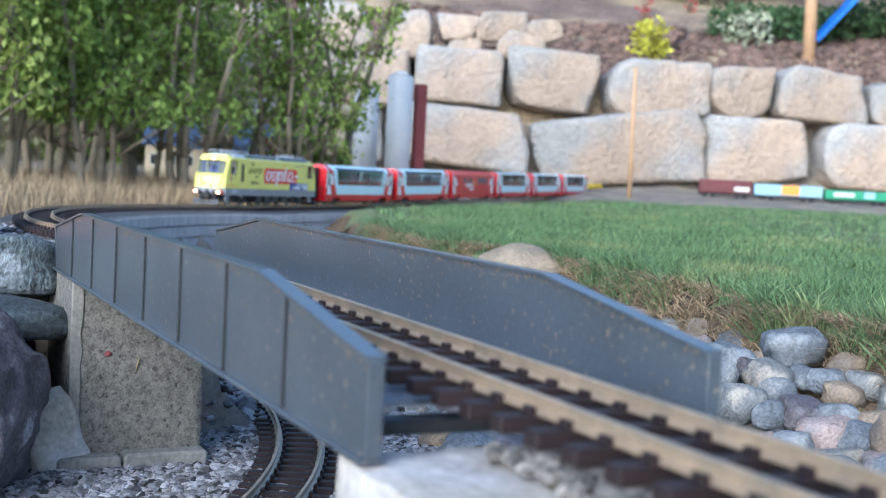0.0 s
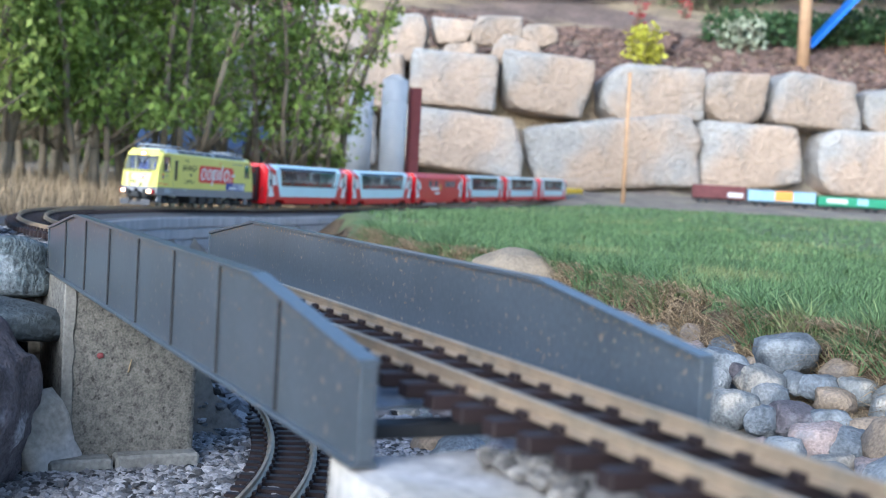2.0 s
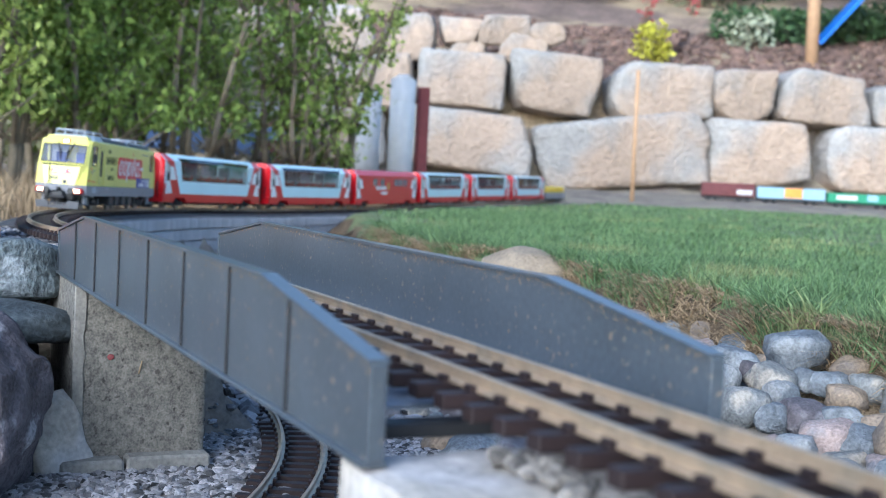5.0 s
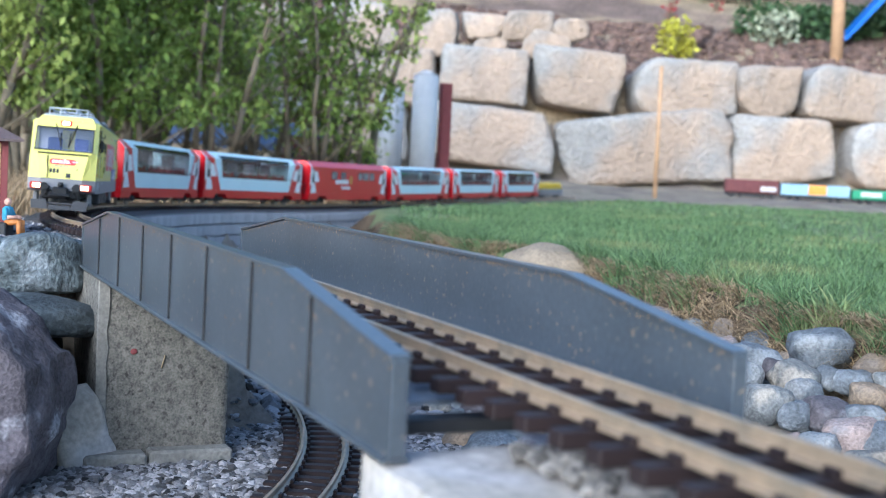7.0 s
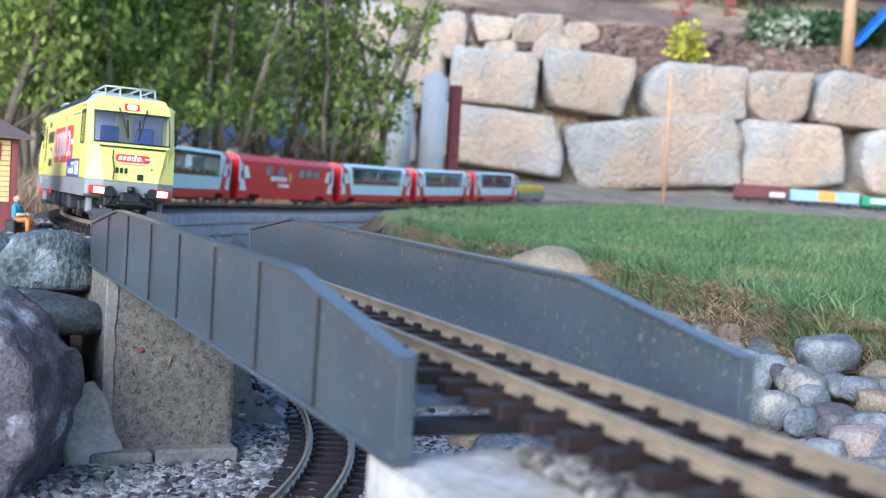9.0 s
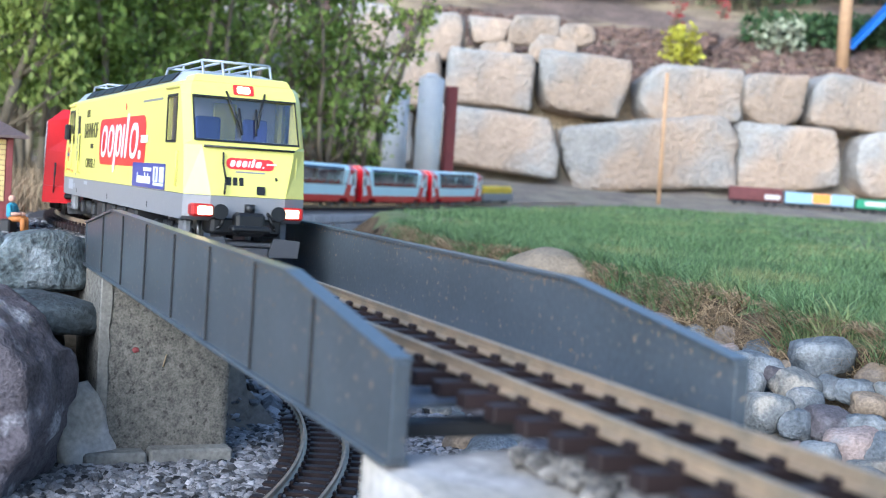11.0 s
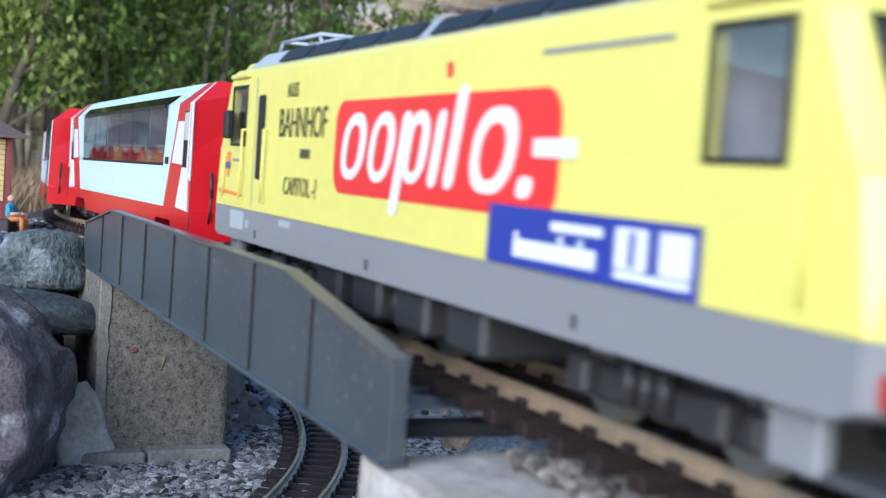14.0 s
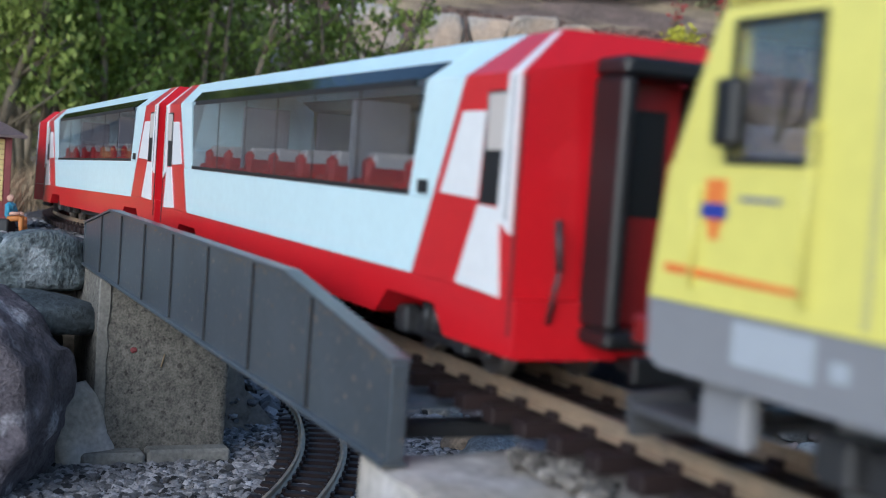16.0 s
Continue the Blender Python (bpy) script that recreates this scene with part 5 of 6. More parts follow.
        box(bm, (x - 0.006, min(side * 0.0605, side * 0.067), 0.114), (x + 0.006, max(side * 0.0605, side * 0.067), 0.136), 0.0015)
        part("mirror", bm, BLACK, e)
        for x in (0.322, -0.322):
            bm = bmesh.new()
            box(bm, (x - 0.026, min(side * 0.0575, side * 0.0615), 0.1605), (x + 0.026, max(side * 0.0575, side * 0.0615), 0.1645), 0.0012)
            part("drip_ledge", bm, YELLOW, e)
        # red pill panel with a row of white shapes, and the blue panel
        p = side_plate("advert_panel", rounded(-0.085, 0.0825, 0.2005, 0.138, 0.014, 5), side, 0.0592, 0.0004, LOGO_RED, e, "red rounded advertising panel with white slanted shapes")

        def slant(pts):
            return [(x + (z - 0.1) * 0.28, z) for x, z in pts]
        # a row of slanted white loops and strokes: (from, width, foot, head, loop)
        for x, wd, lo, hi, loop in ((-0.073, 0.04, 0.091, 0.1305, 1), (-0.026, 0.038, 0.091, 0.1305, 1), (0.019, 0.012, 0.0735, 0.1305, 0), (0.0275, 0.032, 0.092, 0.1305, 1), (0.066, 0.011, 0.091, 0.1305, 0), (0.086, 0.012, 0.091, 0.142, 0), (0.113, 0.046, 0.091, 0.1305, 1), (0.166, 0.014, 0.0905, 0.1, 0)):
            o = side_plate("white_shape", slant(rounded(x, lo, x + wd, hi, min(wd * 0.48, (hi - lo) * 0.45), 5)), side, 0.0597, 0.0003, WHITEP, p)
            if loop:
                side_plate("inner_shape", slant(rounded(x + 0.0105, lo + 0.006, x + wd - 0.0105, hi - 0.007, (wd - 0.0215) * 0.48, 4)), side, 0.0601, 0.0002, LOGO_RED, o)
        side_plate("white_shape", rounded(0.178, 0.1085, 0.2155, 0.1165, 0.001), side, 0.0598, 0.0003, WHITEP, p)
        side_plate("red_dot", rounded(0.08, 0.146, 0.0865, 0.1535, 0.001), side, 0.0592, 0.0003, LOGO_RED, e)
        b = side_plate("blue_panel", rounded(0.139, 0.0612, 0.3045, 0.0872, 0.0008), side, 0.0594, 0.0004, LOGO_BLUE, e, "dark blue advertising panel with white bars")
        for x0, z0, x1, z1 in ((0.166, 0.0655, 0.236, 0.0732), (0.199, 0.0785, 0.24, 0.0825), (0.1665, 0.0732, 0.17, 0.0765), (0.206, 0.0732, 0.2095, 0.077), (0.222, 0.0732, 0.2255, 0.0765), (0.25, 0.0645, 0.3, 0.0675), (0.25, 0.0682, 0.272, 0.0838), (0.28, 0.0682, 0.3, 0.0838)):
            side_plate("white_bar", rounded(x0, z0, x1, z1, 0.0012), side, 0.0598, 0.0003, WHITEP, b)
        side_plate("blue_bar", rounded(0.26, 0.0695, 0.264, 0.0825, 0.001), side, 0.0602, 0.0002, LOGO_BLUE, b)
        turn = Matrix.Rotation(radians(180 if side > 0 else 0), 4, "Z") @ Matrix.Rotation(radians(90), 4, "X")
        for text, size, x, z, wide in (("ALLES", 0.0135, -0.181, 0.1475, 0.72), ("BAHNHOF", 0.0285, -0.1565, 0.1245, 0.79), ("CAPITOL -?", 0.0175, -0.154, 0.082, 0.85)):
            words(text, size, INK, e, Matrix.Translation((-side * x, side * 0.0594, z)) @ turn @ Matrix.Diagonal((wide, 1, 1, 1)))
        for x0, x1, z in ((-0.1565, -0.1355, 0.102), (0.18, 0.278, 0.1515)):
            side_plate("lettering_bar", rounded(x0, z, x1, z + (0.006 if z < 0.11 else 0.0022), 0.0008), side, 0.0592, 0.0003, INK if z < 0.11 else GREYP, e)
        side_plate("emblem", [(-0.3535, 0.1035), (-0.3535, 0.0905), (-0.351, 0.0875), (-0.3505, 0.0835), (-0.3455, 0.0835), (-0.345, 0.0875), (-0.3425, 0.0905), (-0.3425, 0.1035)], side, 0.0592, 0.0003, ORANGE, e, "small orange and blue coat of arms")
        side_plate("emblem_band", rounded(-0.355, 0.0905, -0.341, 0.0955, 0.001), side, 0.0596, 0.0003, LOGO_BLUE, e)
        side_plate("lettering_bar", rounded(-0.335, 0.0965, -0.314, 0.0985, 0.0005), side, 0.0592, 0.0003, GREYP, e)
        side_plate("orange_line", [(-0.3745, 0.0705), (-0.301, 0.0695), (-0.301, 0.0715), (-0.3745, 0.0738)], side, 0.0592, 0.0003, ORANGE, e)
        for x0, x1, z0, z1 in ((-0.333, -0.293, 0.0445, 0.0585), (-0.286, -0.278, 0.047, 0.053), (-0.197, -0.17, 0.054, 0.0585)):
            side_plate("notice", rounded(x0, z0, x1, z1, 0.0006), side, 0.0592, 0.0002, ROOFP, e)
        for x in (-0.26, -0.02, 0.22):
            side_plate("step_notch", rounded(x, 0.041, x + 0.004, 0.047, 0.001), side, 0.0592, 0.0002, DARK, e)
    for s in (1, -1):
        # ends: windscreen, wipers, lamps, buffer beam and plough
        def at(y, z, out=0.0008):
            x = float(np.interp(z, [0.0608, 0.107, 0.111, 0.155, 0.164, 0.168], [0.3987, 0.391, 0.3845, 0.3645, 0.3595, 0.3565])) + out
            return Vector((s * x, s * y, z))
        def face(name, pts, thick, material, out=0.0003, parent=e, label=""):
            bm = bmesh.new()
            a, b = [bm.verts.new(at(y, z, out)) for y, z in pts], [bm.verts.new(at(y, z, out + thick)) for y, z in pts]
            fs = [bm.faces.new(a[::-1]), bm.faces.new(b)]
            for i in range(len(pts)):
                fs.append(bm.faces.new((a[i], a[(i + 1) % len(pts)], b[(i + 1) % len(pts)], b[i])))
            bmesh.ops.recalc_face_normals(bm, faces=fs)
            return part(name, bm, material, parent, label)
        fr = None
        for pts in (((-0.0512, 0.1112), (0.0512, 0.1112), (0.0495, 0.113), (-0.0495, 0.113)), ((-0.0495, 0.1532), (0.0495, 0.1532), (0.0508, 0.1548), (-0.0508, 0.1548)), ((-0.0512, 0.1114), (-0.0496, 0.1131), (-0.0496, 0.1531), (-0.0508, 0.1546)), ((0.0496, 0.1131), (0.0512, 0.1114), (0.0508, 0.1546), (0.0496, 0.1531))):
            q = face("windscreen" if fr is None else "frame_bar", pts, 0.0012, BLACK, 0.0003, e if fr is None else fr, "windscreen in a black rubber frame" if fr is None else "")
            fr = fr or q
        g = face("pane", [(-0.0495, 0.113), (0.0495, 0.113), (0.0495, 0.1532), (-0.0495, 0.1532)], 0.0005, PANE_CAB, -0.0008, fr)
        g.visible_shadow = False
        for y0 in (-0.018, 0.02):
            bm = bmesh.new()
            rod(bm, at(y0, 0.16, 0.003), at(y0 + (0.011 if y0 < 0 else -0.01), 0.126, 0.003), 0.0011, n=6)
            rod(bm, at(y0 + (0.011 if y0 < 0 else -0.01), 0.144, 0.0035), at(y0 + (0.012 if y0 < 0 else -0.012), 0.119, 0.0035), 0.0013, n=6)
            part("wiper", bm, BLACK, e)
        bm = bmesh.new()
        rod(bm, at(-0.044, 0.1062, 0.003), at(0.044, 0.1062, 0.003), 0.0011, n=6)
        part("front_rail", bm, BLACK, e)
        hs = face("headlamp_housing", rounded(-0.0105, 0.1575, 0.0095, 0.1672, 0.0012), 0.0012, LOGO_RED, 0.0004)
        face("headlamp", rounded(-0.0068, 0.159, 0.0058, 0.1657, 0.0022), 0.0006, LAMP if s > 0 else WHITEP, 0.0016, hs)
        p = face("advert_panel", rounded(-0.022, 0.0862, 0.0245, 0.0968, 0.005), 0.0004, LOGO_RED, label="red pill panel with white shapes")
        for i, (y0, y1) in enumerate(((-0.0185, -0.014), (-0.0125, -0.0085), (-0.007, -0.0025), (-0.001, 0.0005), (0.002, 0.0045), (0.006, 0.0115), (0.013, 0.0146), (0.0165, 0.026))):
            lo, hi = (0.0915, 0.093) if i == 7 else (0.0884, 0.09) if i == 6 else (0.0884, 0.0945 if i != 4 else 0.0965)
            face("white_shape", [(y + (z - 0.09) * 0.25, z) for y, z in rounded(y0, lo, y1, hi, min(y1 - y0, hi - lo) * 0.4)], 0.0003, WHITEP, 0.0009, p)
        face("lettering_bar", rounded(-0.013, 0.083, 0.016, 0.0844, 0.0004), 0.0003, GREYP)
        for i in range(3):
            face("number_bar", rounded(-0.0215 + i * 0.006, 0.0708, -0.0172 + i * 0.006, 0.0785, 0.0008), 0.0003, BLACK)
        face("socket", rounded(0.0075, 0.0632, 0.0155, 0.0712, 0.0008), 0.0012, BLACK)
        face("small_socket", rounded(0.0255, 0.0772, 0.0275, 0.0802, 0.0006), 0.0008, BLACK)
        bm = bmesh.new()
        q = [at(-0.0255, 0.101, 0.003), at(-0.026, 0.09, 0.005), at(-0.0235, 0.076, 0.0055), at(-0.0245, 0.062, 0.004)]
        for a, b in zip(q, q[1:]):
            rod(bm, a, b, 0.0011, n=6)
        part("cable", bm, BLACK, e)
        for side in (-1, 1):
            for k in (0, 1):
                bm = bmesh.new()
                x, y = s * (0.387 - 0.03 * k), side * (0.0455 + 0.0125 * k)
                rod(bm, (x, y + side * 0.003, 0.067), (x, y + side * 0.003, 0.1), 0.0009, n=6)
                for z in (0.067, 0.1):
                    rod(bm, (x, y - side * 0.002, z), (x, y + side * 0.003, z), 0.0008, n=6)
                part("grab_rail", bm, YELLOW, e)
            bm = bmesh.new()
            box(bm, (min(s * 0.384, s * 0.402), side * 0.0435 - 0.0105, 0.0405), (max(s * 0.384, s * 0.402), side * 0.0435 + 0.0105, 0.0525), 0.002)
            h = part("lamp_housing", bm, MARKER if s > 0 else LENS_OFF, e, "red and white lamp cluster")
            bm = bmesh.new()
            box(bm, (min(s * 0.4022, s * 0.4038), side * 0.042 - 0.0068, 0.0425), (max(s * 0.4022, s * 0.4038), side * 0.042 + 0.0068, 0.0505), 0.0007)
            part("headlamp", bm, LAMP if s > 0 else WHITEP, h)
            bm = bmesh.new()
            rod(bm, (s * 0.397, side * 0.028, 0.046), (s * 0.405, side * 0.028, 0.046), 0.005, n=12)
            rod(bm, (s * 0.405, side * 0.028, 0.046), (s * 0.407, side * 0.028, 0.046), 0.0072, n=14)
            part("buffer_boss", bm, BLACK, e)
            bm = bmesh.new()
            q = [Vector((s * 0.39, side * 0.018, 0.052)), Vector((s * 0.399, side * 0.021, 0.043)), Vector((s * 0.4, side * 0.026, 0.032)), Vector((s * 0.392, side * 0.031, 0.028))]
            for a, b in zip(q, q[1:]):
                rod(bm, a, b, 0.0016, n=6)
            part("brake_hose", bm, BLACK, e)
            bm = bmesh.new()
            box(bm, (min(s * 0.334, s * 0.36), side * 0.047 - 0.004, 0.014), (max(s * 0.334, s * 0.36), side * 0.047 + 0.004, 0.0362), 0.002)
            part("cab_step", bm, GREYP, e)
        bm = bmesh.new()
        box(bm, (min(s * 0.36, s * 0.397), -0.034, 0.024), (max(s * 0.36, s * 0.397), 0.034, 0.041), 0.003)
        part("buffer_beam", bm, BLACK, e)
        bm = bmesh.new()
        box(bm, (min(s * 0.377, s * 0.412), -0.014, 0.024), (max(s * 0.377, s * 0.412), 0.014, 0.046), 0.003)
        box(bm, (min(s * 0.402, s * 0.417), -0.019, 0.028), (max(s * 0.402, s * 0.417), 0.019, 0.034), 0.002)
        rod(bm, (s * 0.404, 0, 0.046), (s * 0.404, 0, 0.054), 0.005, n=10)
        part("coupler", bm, BLACK, e)
        bm = bmesh.new()
        for q in (-1, 1):
            pl = [(q * 0.048, 0.005), (q * 0.05, 0.021), (q * 0.024, 0.023), (q * 0.02, 0.009), (q * 0.02, 0.005)]
            prism(bm, pl, min(s * 0.404, s * 0.408), max(s * 0.404, s * 0.408), "x")
        box(bm, (min(s * 0.36, s * 0.4035), -0.05, 0.014), (max(s * 0.36, s * 0.4035), 0.05, 0.018), 0.001)
        box(bm, (min(s * 0.403, s * 0.406), -0.0198, 0.004), (max(s * 0.403, s * 0.406), 0.0198, 0.013), 0.001)
        part("plough", bm, DARKGREY, e, "dark grey snow plough plate")
    for i in range(4):
        bm = bmesh.new()
        box(bm, (-0.13 + i * 0.07, -0.052, 0.012), (-0.085 + i * 0.07, 0.052, 0.0362), 0.003)
        part("equipment_box", bm, DARK, e)
    for x in (-0.25, 0.0, 0.25):
        bogie(e, x, 0.0205, 0.095 if x else 0.06)
    return e


COACH_L = 0.785


def shell(x0s, x1s, z0):
    """Both ends of a length of body, its ends sloping: each end takes x at the given heights."""
    def ring(xs):
        pts = []
        for y, z in ((0.058, z0), (0.058, 0.1), (0.058, 0.146), (0.0365, 0.1665), (-0.0365, 0.1665), (-0.058, 0.146), (-0.058, 0.1), (-0.058, z0)):
            pts.append((float(np.interp(z, (0.02, 0.146, 0.1665), xs)), y, z))
        return pts
    return [ring(x0s), ring(x1s)]


def skirt_outline(h):
    """The lower edge of a coach with its two wheel openings."""
    return [(-h, 0.02), (-h + 0.075, 0.02), (-h + 0.09, 0.034), (-h + 0.155, 0.034), (-h + 0.17, 0.02), (h - 0.17, 0.02), (h - 0.155, 0.034), (h - 0.09, 0.034), (h - 0.075, 0.02), (h, 0.02), (h, 0.046), (-h, 0.046)]


def coach_ends(e, h, body):
    for s in (1, -1):
        # red end with sloping edge, rounded corner and gangway
        bm = bmesh.new()
        a, b = shell((s * (h - 0.1345), s * (h - 0.0685), s * (h - 0.048)), (s * (h - 0.004), s * (h - 0.006), s * (h - 0.012)), 0.0462)
        loft(bm, [a, b])
        end = part("coach_end", bm, RED, e, "red coach end with white door panels")
        bm = bmesh.new()
        for q in (-1, 1):
            box(bm, (min(s * h - s * 0.003, s * (h + 0.024)), q * 0.0225 - 0.0035, 0.036), (max(s * h - s * 0.003, s * (h + 0.024)), q * 0.0225 + 0.0035, 0.146), 0.002)
        box(bm, (min(s * h - s * 0.003, s * (h + 0.024)), -0.026, 0.1462), (max(s * h - s * 0.003, s * (h + 0.024)), 0.026, 0.1545), 0.002)
        box(bm, (min(s * h - s * 0.003, s * (h + 0.024)), -0.026, 0.028), (max(s * h - s * 0.003, s * (h + 0.024)), 0.026, 0.0358), 0.002)
        part("gangway", bm, BLACK, end, "black rubber gangway")
        bm = bmesh.new()
        box(bm, (min(s * h - s * 0.003, s * (h + 0.001)), -0.0185, 0.036), (max(s * h - s * 0.003, s * (h + 0.001)), 0.0185, 0.146), 0.001)
        dr = part("end_door", bm, ENDDOOR, end, "dark red end door")
        bm = bmesh.new()
        box(bm, (min(s * (h + 0.0011), s * (h + 0.0018)), -0.011, 0.085), (max(s * (h + 0.0011), s * (h + 0.0018)), 0.011, 0.133), 0.0003)
        part("pane", bm, BLACK, dr)
        for q in (-1, 1):
            bm = bmesh.new()
            rod(bm, (s * h, q * 0.042, 0.036), (s * (h + 0.008), q * 0.042, 0.06), 0.0012, n=6)
            rod(bm, (s * (h + 0.008), q * 0.042, 0.06), (s * (h + 0.004), q * 0.042, 0.082), 0.0018, n=6)
            part("jumper_cable", bm, DARK, end)
        for side in (1, -1):
            k = -side * s
            def sp(name, pts, y, t, m, parent=end):
                return side_plate(name, [(k * (h - d), z) for d, z in (pts if k > 0 else pts)], side, y, t, m, parent)
            sp("door_panel", [(0.0893, 0.0895), (0.0462, 0.088), (0.0425, 0.129), (0.068, 0.129)][::-1], 0.0581, 0.0006, WHITEP)
            sp("door_panel", [(0.0641, 0.0475), (0.0165, 0.0455), (0.023, 0.0848), (0.044, 0.0858)][::-1], 0.0581, 0.0008, WHITEP)
            sp("door_window", [(0.0435, 0.0862), (0.0245, 0.0862), (0.0195, 0.138), (0.0405, 0.138)][::-1], 0.0582, 0.0006, BLACK)
            sp("blind", [(0.0385, 0.111), (0.022, 0.111), (0.0205, 0.1365), (0.039, 0.1365)][::-1], 0.0588, 0.0004, BLIND)
            sp("corner_post", [(0.0225, 0.08), (0.0085, 0.074), (0.0085, 0.1455), (0.019, 0.1455)][::-1], 0.0581, 0.0014, WHITEP)
            sp("post_groove", [(0.0135, 0.08), (0.0122, 0.08), (0.0122, 0.144), (0.0135, 0.144)][::-1], 0.0596, 0.0003, GREYP)
            sp("seam", [(0.0062, 0.03), (0.005, 0.03), (0.005, 0.144), (0.0062, 0.144)][::-1], 0.0581, 0.0006, DARK)
            bm = bmesh.new()
            plate(bm, [(s * (h - d), side * y, z) for d, y, z in ((0.0195, 0.0583, 0.1458), (0.0085, 0.0583, 0.1458), (0.0145, 0.0375, 0.1656), (0.0205, 0.0375, 0.1656))], 0.001 if side * s > 0 else -0.001)
            part("corner_post_top", bm, WHITEP, end)
        coupler(e, s * h, s)


def make_coach():
    e = thing("panorama_coach", "red and ice-blue panorama coach with curved roof windows and red seats", "coach", group="coaches of the train")
    h = COACH_L / 2
    bm = bmesh.new()
    prism(bm, skirt_outline(h), -0.058, 0.058)
    part("skirt", bm, RED, e, "red skirt with openings for the wheels")
    bm = bmesh.new()
    ends = ((1, 0.0463, 0.1212), (1, 0.086, 0.1004), (-1, 0.086, 0.1004), (-1, 0.0463, 0.1212))
    loft(bm, [[(q * (h - d), y * 0.0585, z) for y, z, d in ends] for q in (-1, 1)])
    part("lower_panel", bm, ICE, e, "ice-blue lower side panel")
    for s in (1, -1):
        bm = bmesh.new()
        a, b = shell((s * (h - 0.149), s * (h - 0.117), s * (h - 0.1)), (s * (h - 0.1349), s * (h - 0.0689), s * (h - 0.0484)), 0.0862)
        loft(bm, [a, b])
        part("end_frame", bm, ICE, e)
    bm = bmesh.new()
    prism(bm, [(-0.0478, 0.1562), (-0.0367, 0.1668), (0.0367, 0.1668), (0.0478, 0.1562), (0.0455, 0.1548), (0.0355, 0.1642), (-0.0355, 0.1642), (-0.0455, 0.1548)], -h + 0.101, h - 0.101, "x")
    part("roof", bm, ICE, e, "ice-blue roof strip")
    for side in (1, -1):
        x0, x1 = -h + 0.133, h - 0.133
        side_plate("window_frame", [(x0, 0.0862), (x1, 0.0862), (x1, 0.089), (x0, 0.089)], side, 0.057, 0.0016, BLACK, e)
        side_plate("window_frame", [(x0, 0.1435), (x1, 0.1435), (x1, 0.147), (x0, 0.147)], side, 0.0565, 0.0018, BLACK, e)
        w = side_plate("window", [(x0, 0.089), (x1, 0.089), (x1 + 0.008, 0.1435), (x0 - 0.008, 0.1435)], side, 0.0572, 0.0008, PANE, e, "long side window")
        w.visible_shadow = False
        for i in range(1, 6):
            x = x0 + (x1 - x0) * i / 6
            side_plate("mullion", [(x - 0.0008, 0.089), (x + 0.0008, 0.089), (x + 0.0008, 0.1435), (x - 0.0008, 0.1435)], side, 0.0566, 0.0005, BLACK, w)
        bm = bmesh.new()
        q = [(x0 - 0.012, 0.0575, 0.1472), (x1 + 0.012, 0.0575, 0.1472), (x1 + 0.022, 0.0482, 0.156), (x0 - 0.022, 0.0482, 0.156)]
        q = [(x, side * y, z) for x, y, z in q]
        plate(bm, q, 0.0008 if side > 0 else -0.0008)
        r = part("roof_window", bm, PANE_DARK, e, "tinted curved roof window")
        r.visible_shadow = False
        side_plate("wall_socket", rounded(h - 0.118, 0.088, h - 0.106, 0.095, 0.001), side, 0.0586, 0.0008, BLACK, e)
    for i in range(8):
        for y in (-0.033, 0.033):
            x = -h + 0.155 + i * (COACH_L - 0.31) / 7
            bm = bmesh.new()
            box(bm, (x - 0.006, y - 0.018, 0.0863), (x + 0.006, y + 0.018, 0.105), 0.003)
            box(bm, (x - 0.026, y - 0.018, 0.0863), (x - 0.005, y + 0.018, 0.092), 0.002)
            st = part("seat", bm, SEATRED, e, "red moulded seat")
            bm = bmesh.new()
            box(bm, (x - 0.0068, y - 0.014, 0.0975), (x + 0.0068, y + 0.014, 0.108), 0.002)
            part("headrest", bm, HEADREST, st)
    for x in (-0.12, 0.14):
        bm = bmesh.new()
        box(bm, (x - 0.002, -0.05, 0.0864), (x + 0.002, -0.012, 0.14), 0.001)
        box(bm, (x - 0.002, 0.012, 0.0864), (x + 0.002, 0.05, 0.14), 0.001)
        part("partition", bm, INSIDE, e)
    coach_ends(e, h, e)
    for x in (-h + 0.122, h - 0.122):
        bogie(e, x, 0.0155, 0.08)
    bm = bmesh.new()
    box(bm, (-0.12, -0.045, 0.012), (0.1, 0.045, 0.0198), 0.003)
    part("underframe_box", bm, DARK, e)
    return e


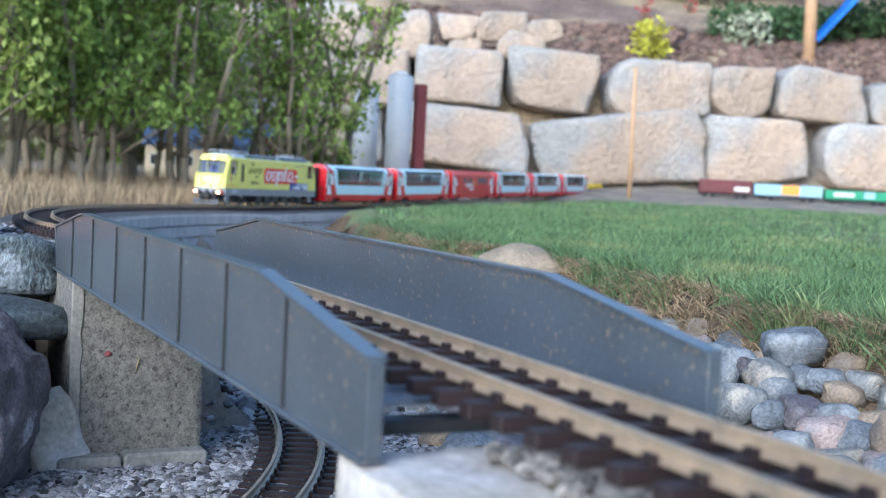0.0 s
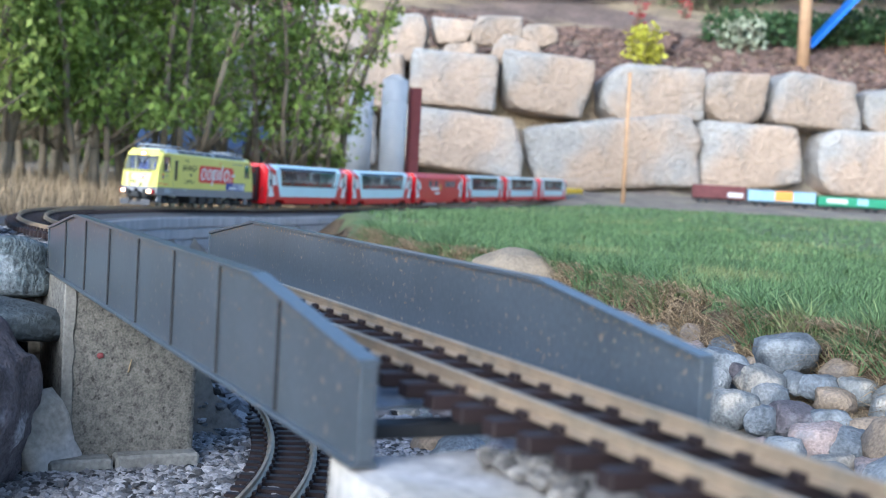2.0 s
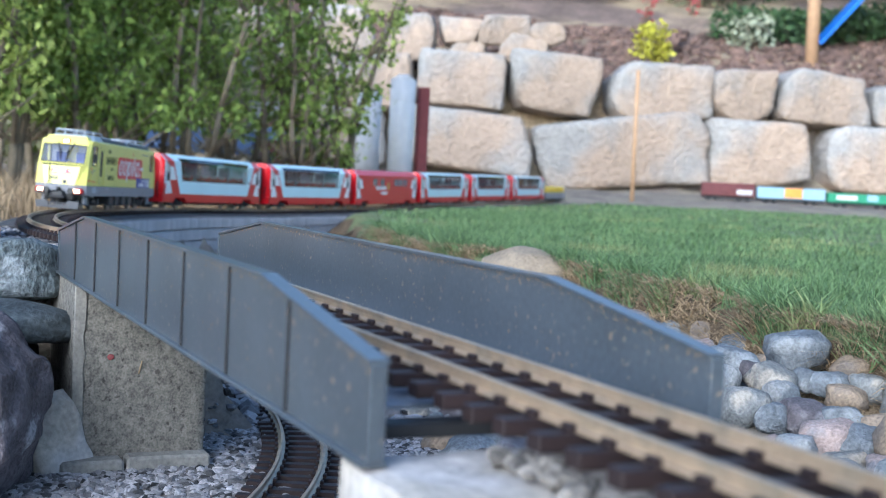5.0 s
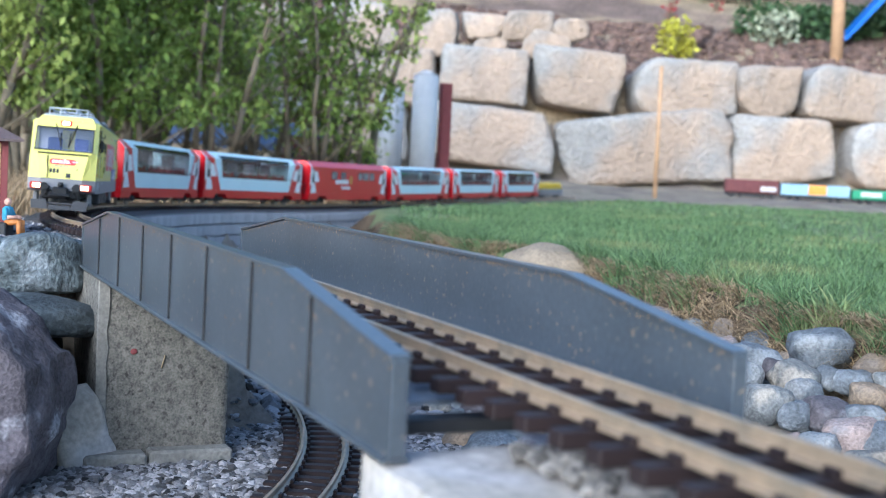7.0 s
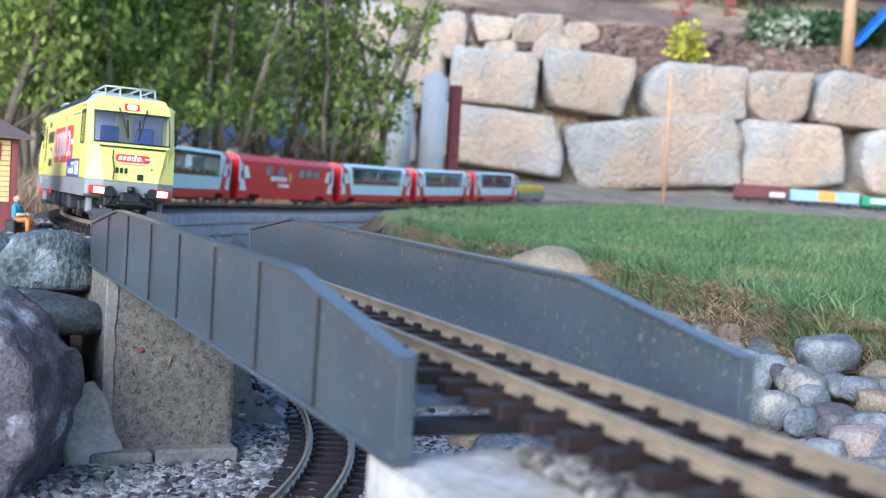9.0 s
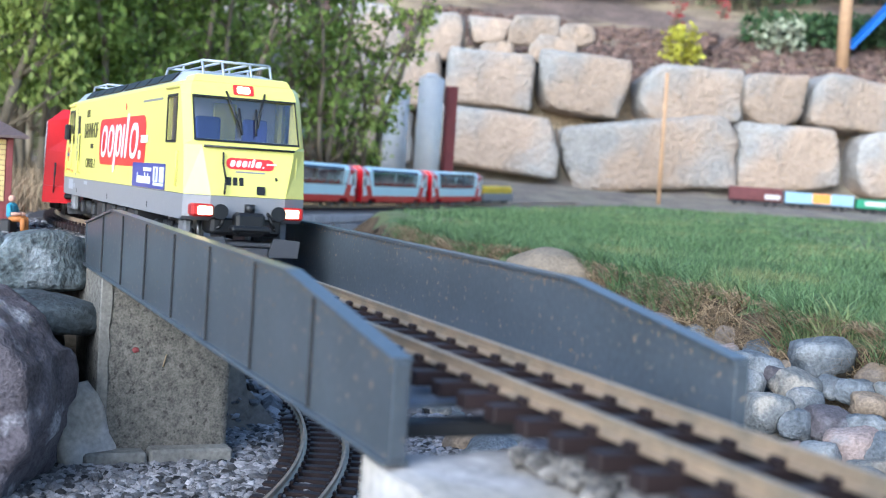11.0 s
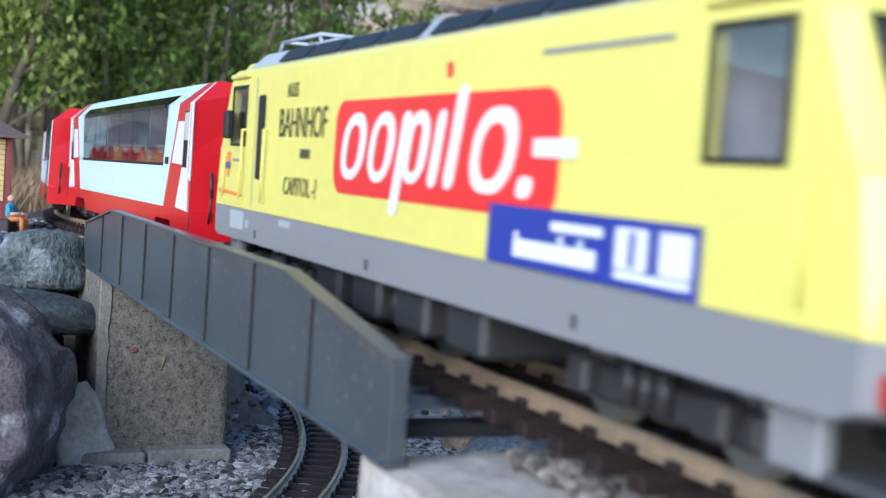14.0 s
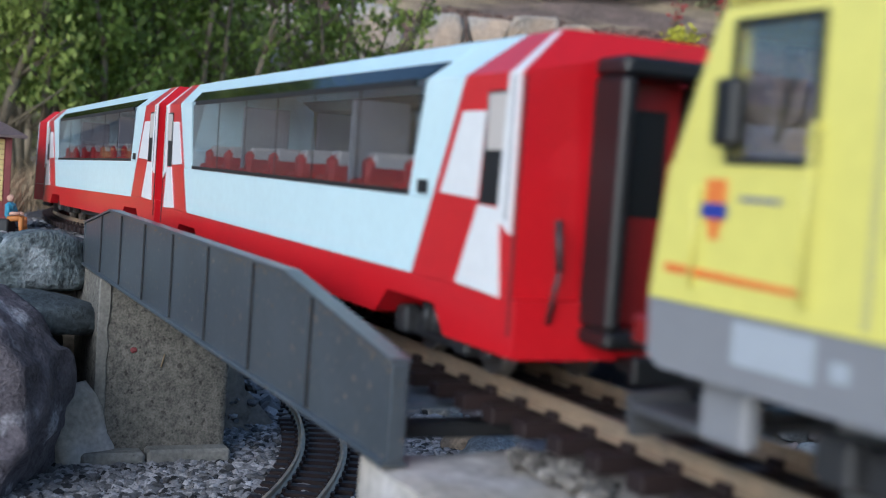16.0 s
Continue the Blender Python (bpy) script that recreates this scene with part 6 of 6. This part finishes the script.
def make_service_car():
    e = thing("service_car", "solid red service coach with small windows and white lettering shapes", "coach", group="coaches of the train")
    h = COACH_L / 2
    bm = bmesh.new()
    prism(bm, skirt_outline(h), -0.058, 0.058)
    part("skirt", bm, RED, e, "red skirt with openings for the wheels")
    bm = bmesh.new()
    a, b = shell((-h + 0.135, -h + 0.069, -h + 0.0485), (h - 0.135, h - 0.069, h - 0.0485), 0.0462)
    loft(bm, [a, b])
    part("body", bm, RED, e, "red body with sloping roof edge")
    for side in (1, -1):
        for x0, x1 in ((-0.19, -0.135), (-0.1, -0.05), (0.075, 0.125), (0.13, 0.19), (0.2, 0.25)):
            w = side_plate("window", rounded(x0, 0.1, x1, 0.132, 0.003), side, 0.0582, 0.0006, BLACK, e)
            side_plate("pane", rounded(x0 + 0.002, 0.102, x1 - 0.002, 0.13, 0.002), side, 0.0589, 0.0003, PANE_LOCO, w)
        for x0, x1, z0, z1 in ((-0.15, -0.02, 0.083, 0.099), (-0.09, 0.0, 0.062, 0.074)):
            n = 6
            for i in range(n):
                a = x0 + (x1 - x0) * i / n
                side_plate("white_shape", rounded(a, z0, a + (x1 - x0) / n - 0.003, z1, 0.002), side, 0.0582, 0.0003, WHITEP, e)
        side_plate("gold_shape", rounded(-0.005, 0.082, 0.015, 0.116, 0.007), side, 0.0582, 0.0003, GOLD, e)
    coach_ends(e, h, e)
    for x in (-h + 0.122, h - 0.122):
        bogie(e, x, 0.0155, 0.08)
    return e


GOLD = plain("gold_paint", (0.6, 0.42, 0.08), 0.4)


def make_gondola():
    e = thing("gondola_wagon", "grey low-sided wagon with a yellow load", "wagon")
    bm = bmesh.new()
    box(bm, (-0.27, -0.055, 0.02), (0.27, 0.055, 0.03), 0.002)
    for s in (-1, 1):
        box(bm, (-0.27, s * 0.053 - 0.002, 0.0302), (0.27, s * 0.053 + 0.002, 0.062), 0.001)
        for i in range(10):
            x = -0.255 + i * 0.0567
            box(bm, (x - 0.003, min(s * 0.0552, s * 0.058), 0.022), (x + 0.003, max(s * 0.0552, s * 0.058), 0.06), 0.001)
        box(bm, (s * 0.266 - 0.003, -0.0508, 0.0302), (s * 0.266 + 0.003, 0.0508, 0.06), 0.001)
    part("body", bm, GREYP, e, "grey ribbed wagon body")
    bm = bmesh.new()
    vs = box(bm, (-0.262, -0.05, 0.0305), (0.262, 0.05, 0.098), 0.01)
    bmesh.ops.subdivide_edges(bm, edges=list(bm.edges), cuts=3, use_grid_fill=True)
    for v in bm.verts:
        v.co.z += 0.008 * noise.noise(v.co * 30) if v.co.z > 0.06 else 0
    part("load", bm, YELLOWLOAD, e, "bright yellow load")
    for x in (-0.17, 0.17):
        bogie(e, x, 0.0155, 0.07)
    return e


YELLOWLOAD = mat("yellow_load", (0.75, 0.5, 0.02), 0.6, 0, 0.1, 10, 100, 0.2, 0.001)

TRAIN = [(make_loco(), LOCO_L)]
coach = make_coach()
for i in range(6):
    TRAIN.append((make_service_car() if i == 2 else coach if i == 0 else copy_thing(coach, Matrix()), COACH_L))
TRAIN.append((make_gondola(), 0.54))


# ---- what moves ----
RUN = ((0, 3.937), (1, 3.69), (2, 3.436), (3, 3.176), (4, 2.892), (7, 1.857), (7.5, 1.692), (8, 1.517), (8.5, 1.362), (9, 1.222), (11.5, 0.52), (12, 0.361), (12.5, 0.204), (13.2, -0.0175), (14.2, -0.342), (14.5, -0.438), (15, -0.6), (15.5, -0.761), (16, -0.9355))
GAP = 0.057


def front_at(t):
    """How far the front of the train still is from the near end of the bridge."""
    c = np.polyfit([a for a, b in RUN], [b for a, b in RUN], 6)
    return float(np.polyval(c, t))


def motions():
    times = [0.25 * i for i in range(65)]
    back = 0.0
    for ob, length in TRAIN:
        rows = []
        for t in times:
            mid = front_at(t) + back + length / 2
            a, b = line(mid - 0.31 * length)[0], line(mid + 0.31 * length)[0]
            d = a - b
            q = d.to_track_quat("X", "Z").to_matrix().to_4x4()
            # the track leans a little into its bend
            lean = -1.8 * ease(1.0, 1.6, mid) * (1 - ease(3.0, 4.0, mid))
            rows.append((t, Matrix.Translation((a + b) / 2) @ q @ pose(0, 0, 0, lean)))
        walk(ob, rows)
        back += length + (0.09 if ob is TRAIN[0][0] else GAP)


motions()
